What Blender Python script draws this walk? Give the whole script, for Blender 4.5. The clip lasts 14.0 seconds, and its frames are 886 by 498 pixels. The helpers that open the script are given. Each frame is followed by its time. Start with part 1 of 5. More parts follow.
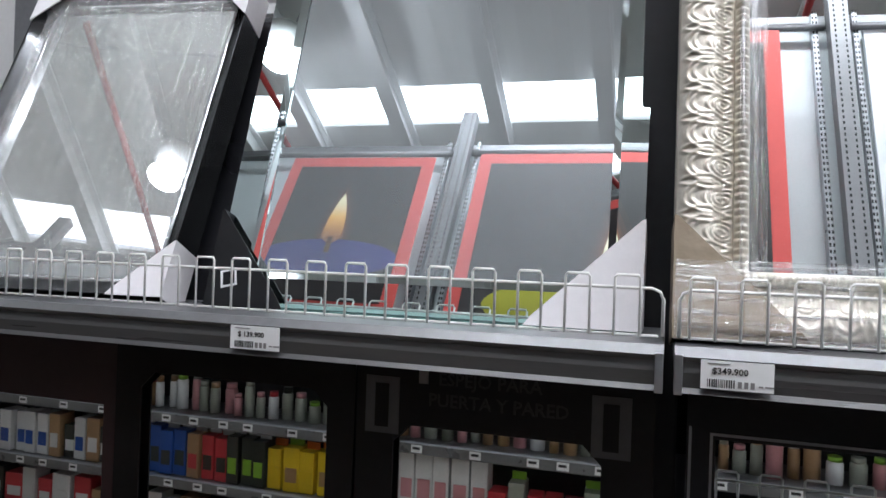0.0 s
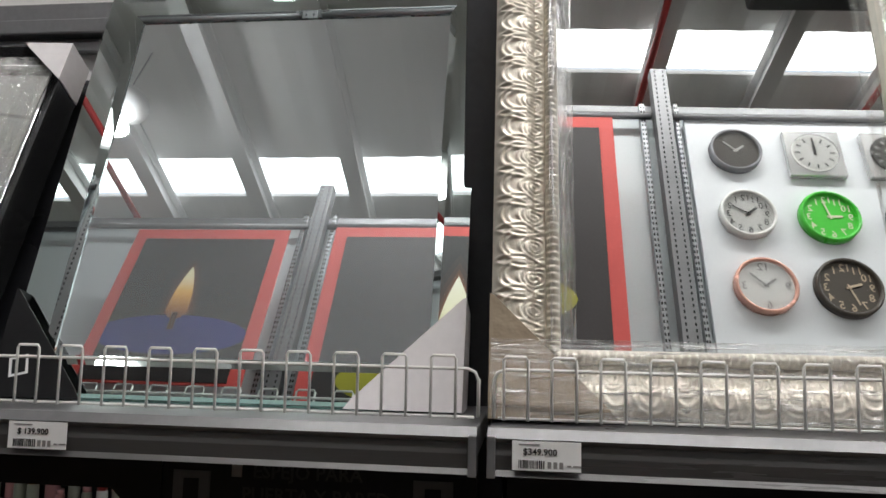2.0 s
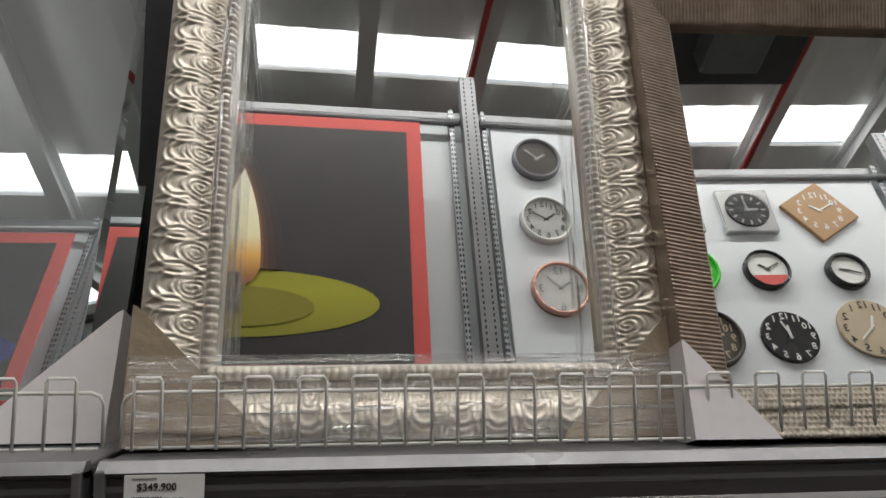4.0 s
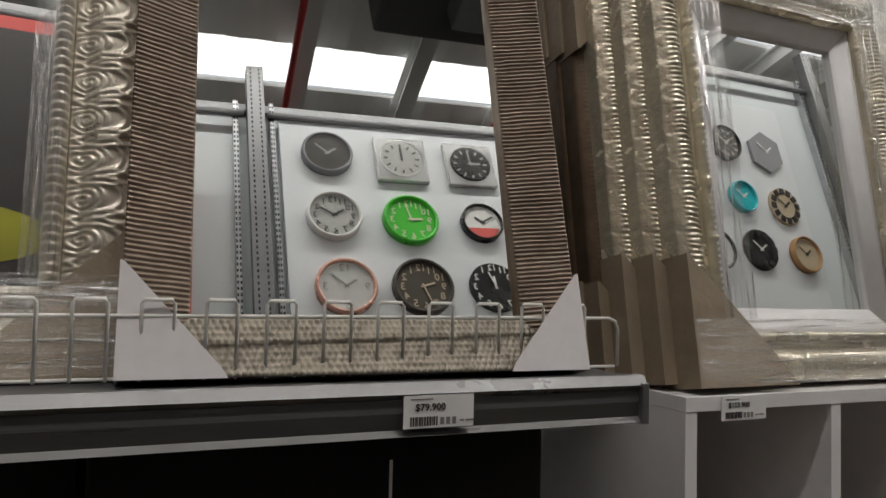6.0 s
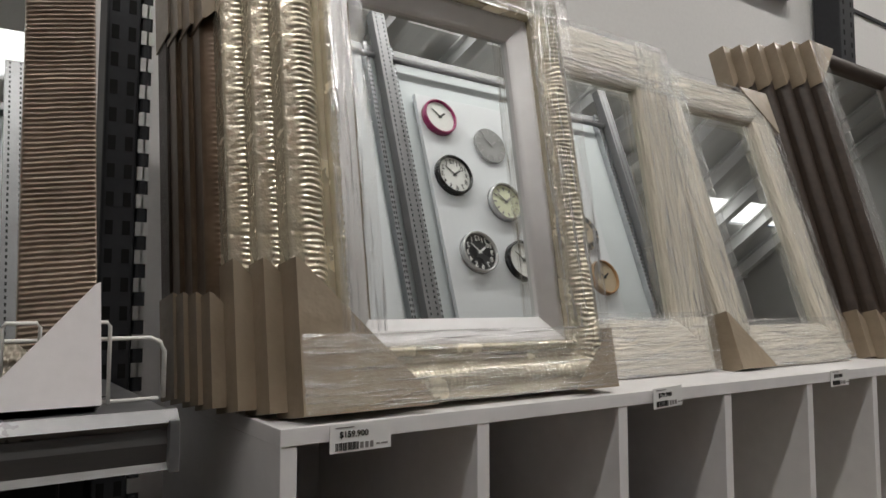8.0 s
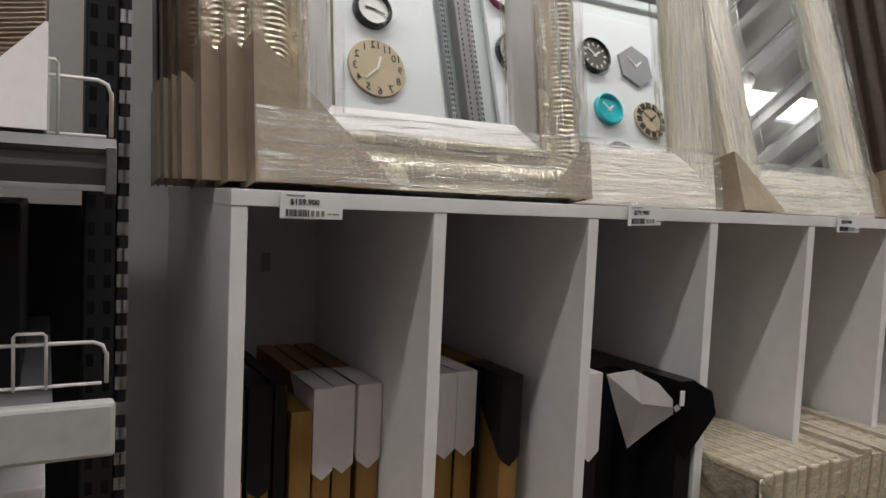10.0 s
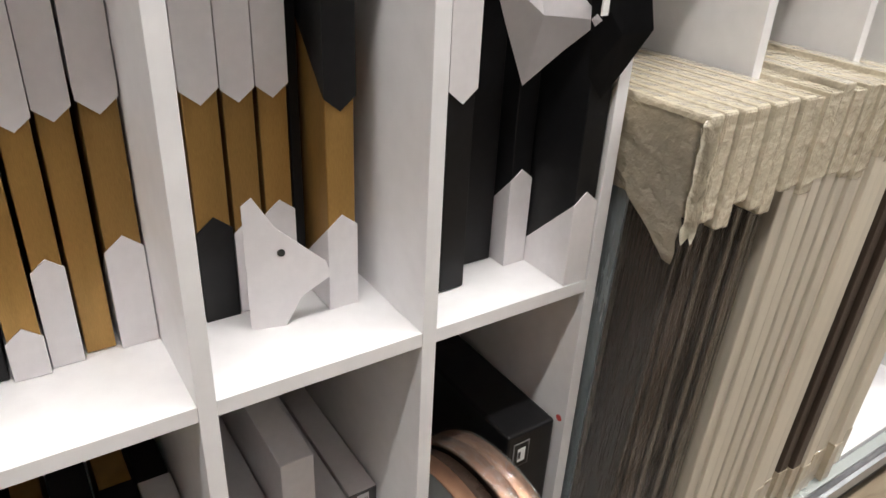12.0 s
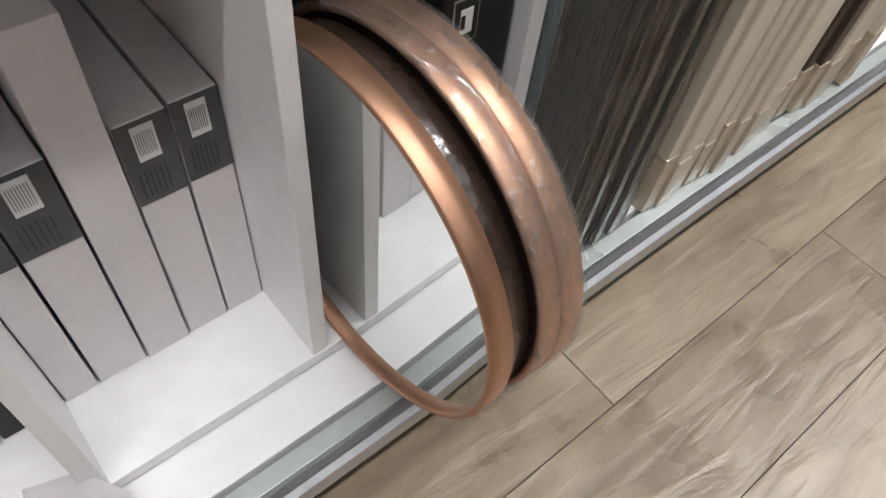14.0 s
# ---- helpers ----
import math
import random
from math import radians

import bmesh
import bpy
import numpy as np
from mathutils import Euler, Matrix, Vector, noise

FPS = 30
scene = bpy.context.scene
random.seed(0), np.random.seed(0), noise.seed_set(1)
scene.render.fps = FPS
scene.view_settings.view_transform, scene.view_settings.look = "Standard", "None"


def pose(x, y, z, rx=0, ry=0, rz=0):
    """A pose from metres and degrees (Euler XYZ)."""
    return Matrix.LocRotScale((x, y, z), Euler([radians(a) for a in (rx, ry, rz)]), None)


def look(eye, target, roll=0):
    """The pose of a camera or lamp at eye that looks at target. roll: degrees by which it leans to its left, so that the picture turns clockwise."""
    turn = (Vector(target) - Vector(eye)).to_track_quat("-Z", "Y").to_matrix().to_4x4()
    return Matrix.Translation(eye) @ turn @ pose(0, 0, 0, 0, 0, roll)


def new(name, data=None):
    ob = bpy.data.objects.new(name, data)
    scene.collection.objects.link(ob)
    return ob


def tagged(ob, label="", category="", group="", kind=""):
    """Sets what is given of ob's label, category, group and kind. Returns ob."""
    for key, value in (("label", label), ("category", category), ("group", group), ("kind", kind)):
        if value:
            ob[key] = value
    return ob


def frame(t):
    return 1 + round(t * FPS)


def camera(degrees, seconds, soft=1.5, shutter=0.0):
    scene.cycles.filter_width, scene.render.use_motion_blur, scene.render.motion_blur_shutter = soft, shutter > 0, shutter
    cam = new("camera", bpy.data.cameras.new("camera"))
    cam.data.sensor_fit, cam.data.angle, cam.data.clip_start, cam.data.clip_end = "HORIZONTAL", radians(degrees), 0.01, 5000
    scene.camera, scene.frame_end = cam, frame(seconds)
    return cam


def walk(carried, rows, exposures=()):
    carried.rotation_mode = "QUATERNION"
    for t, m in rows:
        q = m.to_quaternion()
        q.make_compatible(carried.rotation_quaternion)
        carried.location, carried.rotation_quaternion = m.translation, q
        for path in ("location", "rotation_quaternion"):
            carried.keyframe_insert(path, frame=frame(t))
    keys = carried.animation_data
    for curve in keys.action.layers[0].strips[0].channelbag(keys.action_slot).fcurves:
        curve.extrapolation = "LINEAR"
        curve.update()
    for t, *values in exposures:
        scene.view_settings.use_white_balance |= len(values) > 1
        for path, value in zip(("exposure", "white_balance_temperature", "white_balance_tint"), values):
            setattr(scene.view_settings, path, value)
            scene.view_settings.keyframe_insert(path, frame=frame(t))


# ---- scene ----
# ---------------------------------------------------------------- camera
cam = camera(63.1, 14.0)
PATH = [
    (0, (0.421, 0.393, 1.654), (-0.178, 2.302, 1.657), 2.0),
    (0.5, (0.414, 0.394, 1.663), (-0.163, 2.306, 1.77), 1.9),
    (1, (0.422, 0.404, 1.668), (-0.153, 2.314, 1.802), 1.2),
    (1.5, (0.449, 0.416, 1.667), (0.014, 2.362, 1.832), 1.2),
    (2, (0.468, 0.421, 1.665), (0.229, 2.395, 1.877), 1.2),
    (2.5, (0.482, 0.435, 1.673), (0.452, 2.421, 1.91), 0.7),
    (2.7, (0.491, 0.423, 1.679), (0.52, 2.407, 1.929), 0.1),
    (4.8, (0.784, 0.522, 1.662), (1.011, 2.501, 1.843), -0.0),
    (5, (0.811, 0.52, 1.657), (1.051, 2.499, 1.818), -0.2),
    (5.5, (0.866, 0.521, 1.65), (1.27, 2.477, 1.737), -0.9),
    (6, (0.968, 0.555, 1.652), (1.754, 2.392, 1.751), 1.4),
    (6.5, (1.062, 0.599, 1.655), (2.093, 2.303, 1.837), 2.7),
    (7, (1.141, 0.608, 1.648), (2.338, 2.203, 1.797), 1.2),
    (7.2, (1.165, 0.603, 1.655), (2.362, 2.198, 1.815), 0.6),
    (9.3, (1.394, 0.463, 1.599), (2.414, 2.183, 1.648), 2.2),
    (9.5, (1.39, 0.46, 1.582), (2.403, 2.184, 1.552), 3.1),
    (10, (1.378, 0.461, 1.53), (2.345, 2.207, 1.397), 2.6),
    (10.5, (1.408, 0.481, 1.507), (2.351, 2.217, 1.196), 2.2),
    (11, (1.472, 0.545, 1.468), (2.476, 2.204, 0.979), 3.0),
    (11.5, (1.562, 0.621, 1.431), (2.62, 2.177, 0.753), 3.8),
    (12, (1.666, 0.68, 1.365), (2.669, 2.14, 0.437), 2.9),
    (12.5, (1.79, 0.748, 1.291), (2.652, 2.136, 0.138), 5.9),
    (13, (1.836, 0.819, 1.176), (2.6, 2.004, -0.242), 5.9),
    (13.5, (1.833, 0.848, 1.088), (2.629, 1.807, -0.476), 5.7),
    (14, (1.841, 0.873, 1.022), (2.693, 1.722, -0.576), 7.4),
]
EXPOSURES = [(t, stops, kelvin, 10.0) for t, stops, kelvin in (
    (0.0, 0.05, 5750), (0.5, -0.12, 5850), (1.0, -0.15, 6150), (1.5, -0.28, 6300), (2.5, -0.7, 6400), (5.0, -1.15, 6600), (5.5, -1.3, 6650), (6.0, -1.3, 6650),
    (7.0, -1.1, 6550), (9.5, -0.9, 6650), (10.0, -0.7, 6600), (10.5, -0.62, 6600), (11.5, 0.02, 6550), (12.0, 0.45, 6500), (12.5, 0.6, 6500), (13.0, 0.42, 6550), (13.5, 0.30, 6400), (14.0, 0.28, 6250))]
walk(cam, [(t, look(eye, target, roll)) for t, eye, target, roll in PATH], EXPOSURES)

# ---------------------------------------------------------------- light
world = bpy.data.worlds.new("world")
scene.world = world
world.use_nodes = True
wn = world.node_tree
sky = wn.nodes.new("ShaderNodeTexSky")
sky.sky_type = "NISHITA"
sky.sun_disc = False
sky.sun_elevation, sky.sun_rotation = radians(50), radians(200)
wn.nodes["Background"].inputs["Strength"].default_value = 0.1
wn.links.new(sky.outputs[0], wn.nodes["Background"].inputs["Color"])

LAMP_Y = -0.10


def area_lamp(name, m, sx, sy, watts, color=(1, 1, 1)):
    data = bpy.data.lights.new(name, "AREA")
    data.shape, data.size, data.size_y, data.energy, data.color = "RECTANGLE", sx, sy, watts, color
    ob = new(name, data)
    ob.matrix_world = m
    return ob


# daylight that enters by the roof's translucent strips
area_lamp("skylight_lamp", pose(1.5, -3.58, 7.0, 0, 0, 0), 26, 0.55, 40, (1.0, 0.98, 0.95))
# the row of battens over the aisle
area_lamp("batten_lamp", pose(3.4, LAMP_Y, 5.15, 0, 0, 0), 9.0, 0.16, 310, (1.0, 0.97, 0.93))

# ---------------------------------------------------------------- materials


def material(name, color, rough=0.5, metal=0.0, vary=0.12, scale=6.0, fine=90.0, bump=0.05, coat=0.0, random_tint=0.0, stretch=(1, 1, 1), rough_vary=0.15, spec=0.5, relief=0.002):
    """Paint or solid stuff with stains at one scale, grain at another, and fine relief."""
    mat = bpy.data.materials.new(name)
    mat.use_nodes = True
    nt = mat.node_tree
    b = nt.nodes["Principled BSDF"]
    b.inputs["Metallic"].default_value = metal
    b.inputs["Coat Weight"].default_value = coat
    b.inputs["Specular IOR Level"].default_value = spec
    tc = nt.nodes.new("ShaderNodeTexCoord")
    mp = nt.nodes.new("ShaderNodeMapping")
    mp.inputs["Scale"].default_value = stretch
    nt.links.new(tc.outputs["Object"], mp.inputs["Vector"])
    big = nt.nodes.new("ShaderNodeTexNoise")
    big.inputs["Scale"].default_value = scale
    big.inputs["Detail"].default_value = 5
    small = nt.nodes.new("ShaderNodeTexNoise")
    small.inputs["Scale"].default_value = fine
    small.inputs["Detail"].default_value = 3
    for n in (big, small):
        nt.links.new(mp.outputs[0], n.inputs["Vector"])
    ramp = nt.nodes.new("ShaderNodeMapRange")
    ramp.inputs["From Min"].default_value, ramp.inputs["From Max"].default_value = 0.3, 0.7
    ramp.inputs["To Min"].default_value, ramp.inputs["To Max"].default_value = 1 - vary, 1 + vary
    add = nt.nodes.new("ShaderNodeMix")
    add.data_type = "FLOAT"
    add.inputs[0].default_value = 0.4
    nt.links.new(big.outputs["Fac"], add.inputs[2])
    nt.links.new(small.outputs["Fac"], add.inputs[3])
    nt.links.new(add.outputs[0], ramp.inputs["Value"])
    mul = nt.nodes.new("ShaderNodeVectorMath")
    mul.operation = "SCALE"
    mul.inputs[0].default_value = color
    nt.links.new(ramp.outputs[0], mul.inputs["Scale"])
    out = mul.outputs[0]
    if random_tint:
        info = nt.nodes.new("ShaderNodeObjectInfo")
        mr = nt.nodes.new("ShaderNodeMapRange")
        mr.inputs["To Min"].default_value, mr.inputs["To Max"].default_value = 1 - random_tint, 1 + random_tint
        nt.links.new(info.outputs["Random"], mr.inputs["Value"])
        m2 = nt.nodes.new("ShaderNodeVectorMath")
        m2.operation = "SCALE"
        nt.links.new(out, m2.inputs[0])
        nt.links.new(mr.outputs[0], m2.inputs["Scale"])
        out = m2.outputs[0]
    nt.links.new(out, b.inputs["Base Color"])
    rr = nt.nodes.new("ShaderNodeMapRange")
    rr.inputs["To Min"].default_value, rr.inputs["To Max"].default_value = max(0.02, rough - rough_vary), min(1, rough + rough_vary)
    nt.links.new(big.outputs["Fac"], rr.inputs["Value"])
    nt.links.new(rr.outputs[0], b.inputs["Roughness"])
    if bump:
        bp = nt.nodes.new("ShaderNodeBump")
        bp.inputs["Strength"].default_value = bump
        bp.inputs["Distance"].default_value = 0.002
        nt.links.new(small.outputs["Fac"], bp.inputs["Height"])
        nt.links.new(bp.outputs[0], b.inputs["Normal"])
        nt.links.new(bp.outputs[0], b.inputs["Coat Normal"])
        bp.inputs["Distance"].default_value = relief
    return mat


def mirror_material(name, tint=(0.86, 0.89, 0.88), haze=0.0):
    mat = bpy.data.materials.new(name)
    mat.use_nodes = True
    b = mat.node_tree.nodes["Principled BSDF"]
    b.inputs["Base Color"].default_value = (*tint, 1)
    # the non-metal share veils the reflections with pale diffuse colour, like glare haze
    b.inputs["Metallic"].default_value = 1 - haze
    b.inputs["Roughness"].default_value = 0.012
    return mat


def wrap_material(name, fog=0.10, gloss=0.28, scale=(4, 4, 60)):
    """Stretched clear film: mostly clear, with wrinkled gloss and a faint milky cast."""
    mat = bpy.data.materials.new(name)
    mat.use_nodes = True
    nt = mat.node_tree
    nt.nodes.remove(nt.nodes["Principled BSDF"])
    outn = nt.nodes["Material Output"]
    clear = nt.nodes.new("ShaderNodeBsdfTransparent")
    gl = nt.nodes.new("ShaderNodeBsdfGlossy")
    gl.inputs["Roughness"].default_value = 0.12
    milk = nt.nodes.new("ShaderNodeBsdfDiffuse")
    milk.inputs["Color"].default_value = (0.85, 0.84, 0.8, 1)
    tc = nt.nodes.new("ShaderNodeTexCoord")
    mp = nt.nodes.new("ShaderNodeMapping")
    mp.inputs["Scale"].default_value = scale
    nz = nt.nodes.new("ShaderNodeTexNoise")
    nz.inputs["Scale"].default_value = 3.0
    nz.inputs["Detail"].default_value = 6
    nz.inputs["Distortion"].default_value = 0.8
    nt.links.new(tc.outputs["Object"], mp.inputs[0])
    nt.links.new(mp.outputs[0], nz.inputs["Vector"])
    bp = nt.nodes.new("ShaderNodeBump")
    bp.inputs["Strength"].default_value = 1.0
    bp.inputs["Distance"].default_value = 0.006
    nt.links.new(nz.outputs["Fac"], bp.inputs["Height"])
    nt.links.new(bp.outputs[0], gl.inputs["Normal"])
    crease = nt.nodes.new("ShaderNodeMapRange")
    crease.inputs["From Min"].default_value, crease.inputs["From Max"].default_value = 0.5, 0.68
    crease.inputs["To Min"].default_value, crease.inputs["To Max"].default_value = gloss * 0.25, gloss * 1.6
    nt.links.new(nz.outputs["Fac"], crease.inputs["Value"])
    m1 = nt.nodes.new("ShaderNodeMixShader")
    m1.inputs[0].default_value = fog
    m2 = nt.nodes.new("ShaderNodeMixShader")
    nt.links.new(clear.outputs[0], m1.inputs[1])
    nt.links.new(milk.outputs[0], m1.inputs[2])
    nt.links.new(crease.outputs[0], m2.inputs[0])
    nt.links.new(m1.outputs[0], m2.inputs[1])
    nt.links.new(gl.outputs[0], m2.inputs[2])
    nt.links.new(m2.outputs[0], outn.inputs["Surface"])
    return mat


def glow_material(name, color, strength):
    mat = bpy.data.materials.new(name)
    mat.use_nodes = True
    nt = mat.node_tree
    nt.nodes.remove(nt.nodes["Principled BSDF"])
    em = nt.nodes.new("ShaderNodeEmission")
    em.inputs["Color"].default_value = (*color, 1)
    em.inputs["Strength"].default_value = strength
    nt.links.new(em.outputs[0], nt.nodes["Material Output"].inputs["Surface"])
    return mat


def gradient_material(name, stops, axis, low, high, rough=0.5):
    """Printed card whose ink runs from colour to colour along one axis of the object, from low to high."""
    mat = bpy.data.materials.new(name)
    mat.use_nodes = True
    nt = mat.node_tree
    b = nt.nodes["Principled BSDF"]
    b.inputs["Roughness"].default_value = rough
    tc = nt.nodes.new("ShaderNodeTexCoord")
    sep = nt.nodes.new("ShaderNodeSeparateXYZ")
    mr = nt.nodes.new("ShaderNodeMapRange")
    mr.inputs["From Min"].default_value, mr.inputs["From Max"].default_value = low, high
    ramp = nt.nodes.new("ShaderNodeValToRGB")
    while len(ramp.color_ramp.elements) < len(stops):
        ramp.color_ramp.elements.new(0.5)
    for e, (p, c) in zip(ramp.color_ramp.elements, stops):
        e.position, e.color = p, (*c, 1)
    nt.links.new(tc.outputs["Object"], sep.inputs[0])
    nt.links.new(sep.outputs["XYZ".index(axis)], mr.inputs["Value"])
    nt.links.new(mr.outputs[0], ramp.inputs[0])
    nt.links.new(ramp.outputs[0], b.inputs["Base Color"])
    return mat


def plank_material(name):
    mat = bpy.data.materials.new(name)
    mat.use_nodes = True
    nt = mat.node_tree
    b = nt.nodes["Principled BSDF"]
    tc = nt.nodes.new("ShaderNodeTexCoord")
    info = nt.nodes.new("ShaderNodeObjectInfo")
    off = nt.nodes.new("ShaderNodeVectorMath")
    off.operation = "ADD"
    sc = nt.nodes.new("ShaderNodeVectorMath")
    sc.operation = "SCALE"
    sc.inputs[0].default_value = (7.3, 3.1, 1.7)
    nt.links.new(info.outputs["Random"], sc.inputs["Scale"])
    nt.links.new(tc.outputs["Object"], off.inputs[0])
    nt.links.new(sc.outputs[0], off.inputs[1])
    mp = nt.nodes.new("ShaderNodeMapping")
    mp.inputs["Scale"].default_value = (2.0, 11, 1)
    nt.links.new(off.outputs[0], mp.inputs[0])
    grain = nt.nodes.new("ShaderNodeTexNoise")
    grain.inputs["Scale"].default_value, grain.inputs["Detail"].default_value, grain.inputs["Distortion"].default_value = 3.0, 9, 1.2
    nt.links.new(mp.outputs[0], grain.inputs["Vector"])
    cloud = nt.nodes.new("ShaderNodeTexNoise")
    cloud.inputs["Scale"].default_value, cloud.inputs["Detail"].default_value = 5.0, 4
    nt.links.new(off.outputs[0], cloud.inputs["Vector"])
    ramp = nt.nodes.new("ShaderNodeValToRGB")
    el = ramp.color_ramp.elements
    el[0].position, el[0].color = 0.30, (0.135, 0.095, 0.062, 1)
    el[1].position, el[1].color = 0.68, (0.35, 0.285, 0.205, 1)
    mix = nt.nodes.new("ShaderNodeMix")
    mix.data_type = "FLOAT"
    mix.inputs[0].default_value = 0.5
    nt.links.new(grain.outputs["Fac"], mix.inputs[2])
    nt.links.new(cloud.outputs["Fac"], mix.inputs[3])
    nt.links.new(mix.outputs[0], ramp.inputs[0])
    mr = nt.nodes.new("ShaderNodeMapRange")
    mr.inputs["To Min"].default_value, mr.inputs["To Max"].default_value = 0.85, 1.12
    nt.links.new(info.outputs["Random"], mr.inputs["Value"])
    m2 = nt.nodes.new("ShaderNodeVectorMath")
    m2.operation = "SCALE"
    nt.links.new(ramp.outputs[0], m2.inputs[0])
    nt.links.new(mr.outputs[0], m2.inputs["Scale"])
    nt.links.new(m2.outputs[0], b.inputs["Base Color"])
    rr = nt.nodes.new("ShaderNodeMapRange")
    rr.inputs["To Min"].default_value, rr.inputs["To Max"].default_value = 0.16, 0.46
    nt.links.new(cloud.outputs["Fac"], rr.inputs["Value"])
    nt.links.new(rr.outputs[0], b.inputs["Roughness"])
    bp = nt.nodes.new("ShaderNodeBump")
    bp.inputs["Strength"].default_value, bp.inputs["Distance"].default_value = 0.8, 0.003
    nt.links.new(grain.outputs["Fac"], bp.inputs["Height"])
    nt.links.new(bp.outputs[0], b.inputs["Normal"])
    return mat


M_WALL = material("wall_paint", (0.74, 0.73, 0.72), 0.75, vary=0.05, scale=1.5, bump=0.08)
M_MELAMINE = material("white_melamine", (0.78, 0.77, 0.78), 0.38, vary=0.06, scale=5, fine=40, bump=0.02)
M_SHELF = material("grey_shelf_metal", (0.20, 0.20, 0.21), 0.38, metal=0.35, vary=0.12, scale=9, fine=160, bump=0.03)
M_CHANNEL = material("price_channel", (0.082, 0.080, 0.080), 0.30, metal=0.2, vary=0.12, scale=7, stretch=(0.5, 4, 10), bump=0.02)
M_LIPWHITE = material("white_shelf_edge", (0.58, 0.58, 0.58), 0.32, metal=0.2, vary=0.12, scale=12, bump=0.03)
M_LIP = material("pale_shelf_edge", (0.17, 0.17, 0.175), 0.32, metal=0.3, vary=0.15, scale=12, bump=0.03)
M_BLACKMETAL = material("charcoal_rack_metal", (0.035, 0.037, 0.042), 0.45, metal=0.3, vary=0.2, bump=0.04)
M_HOLE = material("slot_dark", (0.004, 0.004, 0.004), 0.9, bump=0)
M_SLOTSHINE = material("slot_bare_metal", (0.75, 0.75, 0.74), 0.3, metal=0.8, bump=0.02)
M_PALEMETAL = material("pale_green_metal", (0.52, 0.56, 0.55), 0.3, metal=0.4, vary=0.08, bump=0.03)
M_STEEL = material("galvanised_steel", (0.42, 0.43, 0.45), 0.35, metal=0.85, vary=0.15, scale=14, bump=0.04)
M_GREYSTEEL = material("grey_painted_steel", (0.22, 0.22, 0.23), 0.4, metal=0.4, vary=0.12, scale=10, bump=0.04)
M_WIRE = material("white_coated_wire", (0.76, 0.75, 0.72), 0.4, vary=0.1, scale=40, bump=0.02)
M_MIRROR = mirror_material("mirror_glass")
# bluish glare haze over the reflections is put into the glass as diffuse colour
M_MIRRORHAZY = mirror_material("hazy_mirror_glass", (0.82, 0.88, 0.90), 0.17)
M_MIRRORDIM = mirror_material("mirror_glass_dim", (0.62, 0.64, 0.64), 0.12)
M_BEVEL = mirror_material("bevelled_edge", (0.72, 0.80, 0.79))
M_GLASSEDGE = material("glass_edge", (0.30, 0.46, 0.43), 0.12, bump=0, spec=0.8)
M_SILVER = material("silver_leaf", (0.70, 0.65, 0.56), 0.34, metal=0.55, vary=0.14, scale=25, fine=160, bump=0.12)
M_CHAMPAGNE = material("champagne_leaf", (0.68, 0.62, 0.49), 0.24, metal=0.55, vary=0.18, scale=20, fine=60, bump=0.6, coat=0.7, relief=0.005)
M_CREAM = material("cream_wood_paint", (0.57, 0.52, 0.43), 0.36, random_tint=0.10, vary=0.12, scale=4, fine=50, stretch=(12, 12, 1), bump=0.1)
M_BRONZE = material("bronze_ribbed_leaf", (0.31, 0.245, 0.195), 0.36, metal=0.5, vary=0.3, scale=30, bump=0.1)
M_PEWTER = material("pewter_hammered_leaf", (0.27, 0.24, 0.195), 0.40, metal=0.45, vary=0.3, scale=60, bump=0.1)
M_DARKWOOD = material("dark_stained_wood", (0.046, 0.032, 0.024), 0.42, vary=0.4, scale=5, fine=70, stretch=(14, 14, 1), bump=0.2)
M_BRONZEDARK = material("antique_bronze_wood", (0.15, 0.105, 0.07), 0.35, metal=0.4, vary=0.35, scale=14, bump=0.2)
M_BLACKFRAME = material("black_lacquer", (0.014, 0.014, 0.017), 0.3, vary=0.2, bump=0.03)
M_CHROME = material("chrome_foil", (0.62, 0.63, 0.64), 0.12, metal=0.95, vary=0.05, rough_vary=0.05, bump=0.02)
M_STEELFRAME = material("dark_silver_foil", (0.10, 0.102, 0.105), 0.16, metal=0.9, vary=0.1, rough_vary=0.08, bump=0.03)
M_BROWNCARD = material("brown_cardboard", (0.30, 0.238, 0.170), 0.5, vary=0.14, scale=9, fine=34, bump=0.7, coat=0.4, relief=0.004)
M_WHITECARD = material("white_cardboard", (0.74, 0.71, 0.72), 0.55, vary=0.06, scale=9, bump=0.05)
M_BLACKCARD = material("black_cardboard", (0.009, 0.009, 0.010), 0.40, vary=0.3, scale=9, bump=0.05, spec=0.3)
M_MAROONCARD = material("dark_maroon_cardboard", (0.030, 0.015, 0.018), 0.5, vary=0.2, scale=5, bump=0.04)
M_GREYPRINT = material("grey_printed_card", (0.075, 0.075, 0.08), 0.5, vary=0.15, bump=0.02)
M_GREYLINE = material("grey_ink", (0.22, 0.21, 0.21), 0.6, bump=0)
M_FAINT = material("faint_grey_ink", (0.46, 0.45, 0.44), 0.6, bump=0)
M_DIMINK = material("dim_grey_ink", (0.026, 0.026, 0.026), 0.6, bump=0)
M_PAPER = material("white_label_paper", (0.78, 0.78, 0.78), 0.5, vary=0.03, bump=0)
M_INK = material("black_ink", (0.02, 0.02, 0.02), 0.6, bump=0)
M_GOLDEDGE = material("brushed_gold_edge", (0.36, 0.212, 0.065), 0.38, metal=0.55, vary=0.25, scale=6, fine=140, stretch=(8, 8, 1), bump=0.08, random_tint=0.18)
M_DARKROUND = material("film_over_dark_panel", (0.040, 0.026, 0.019), 0.30, vary=0.5, scale=10, fine=45, bump=0.9, coat=0.8, relief=0.004)
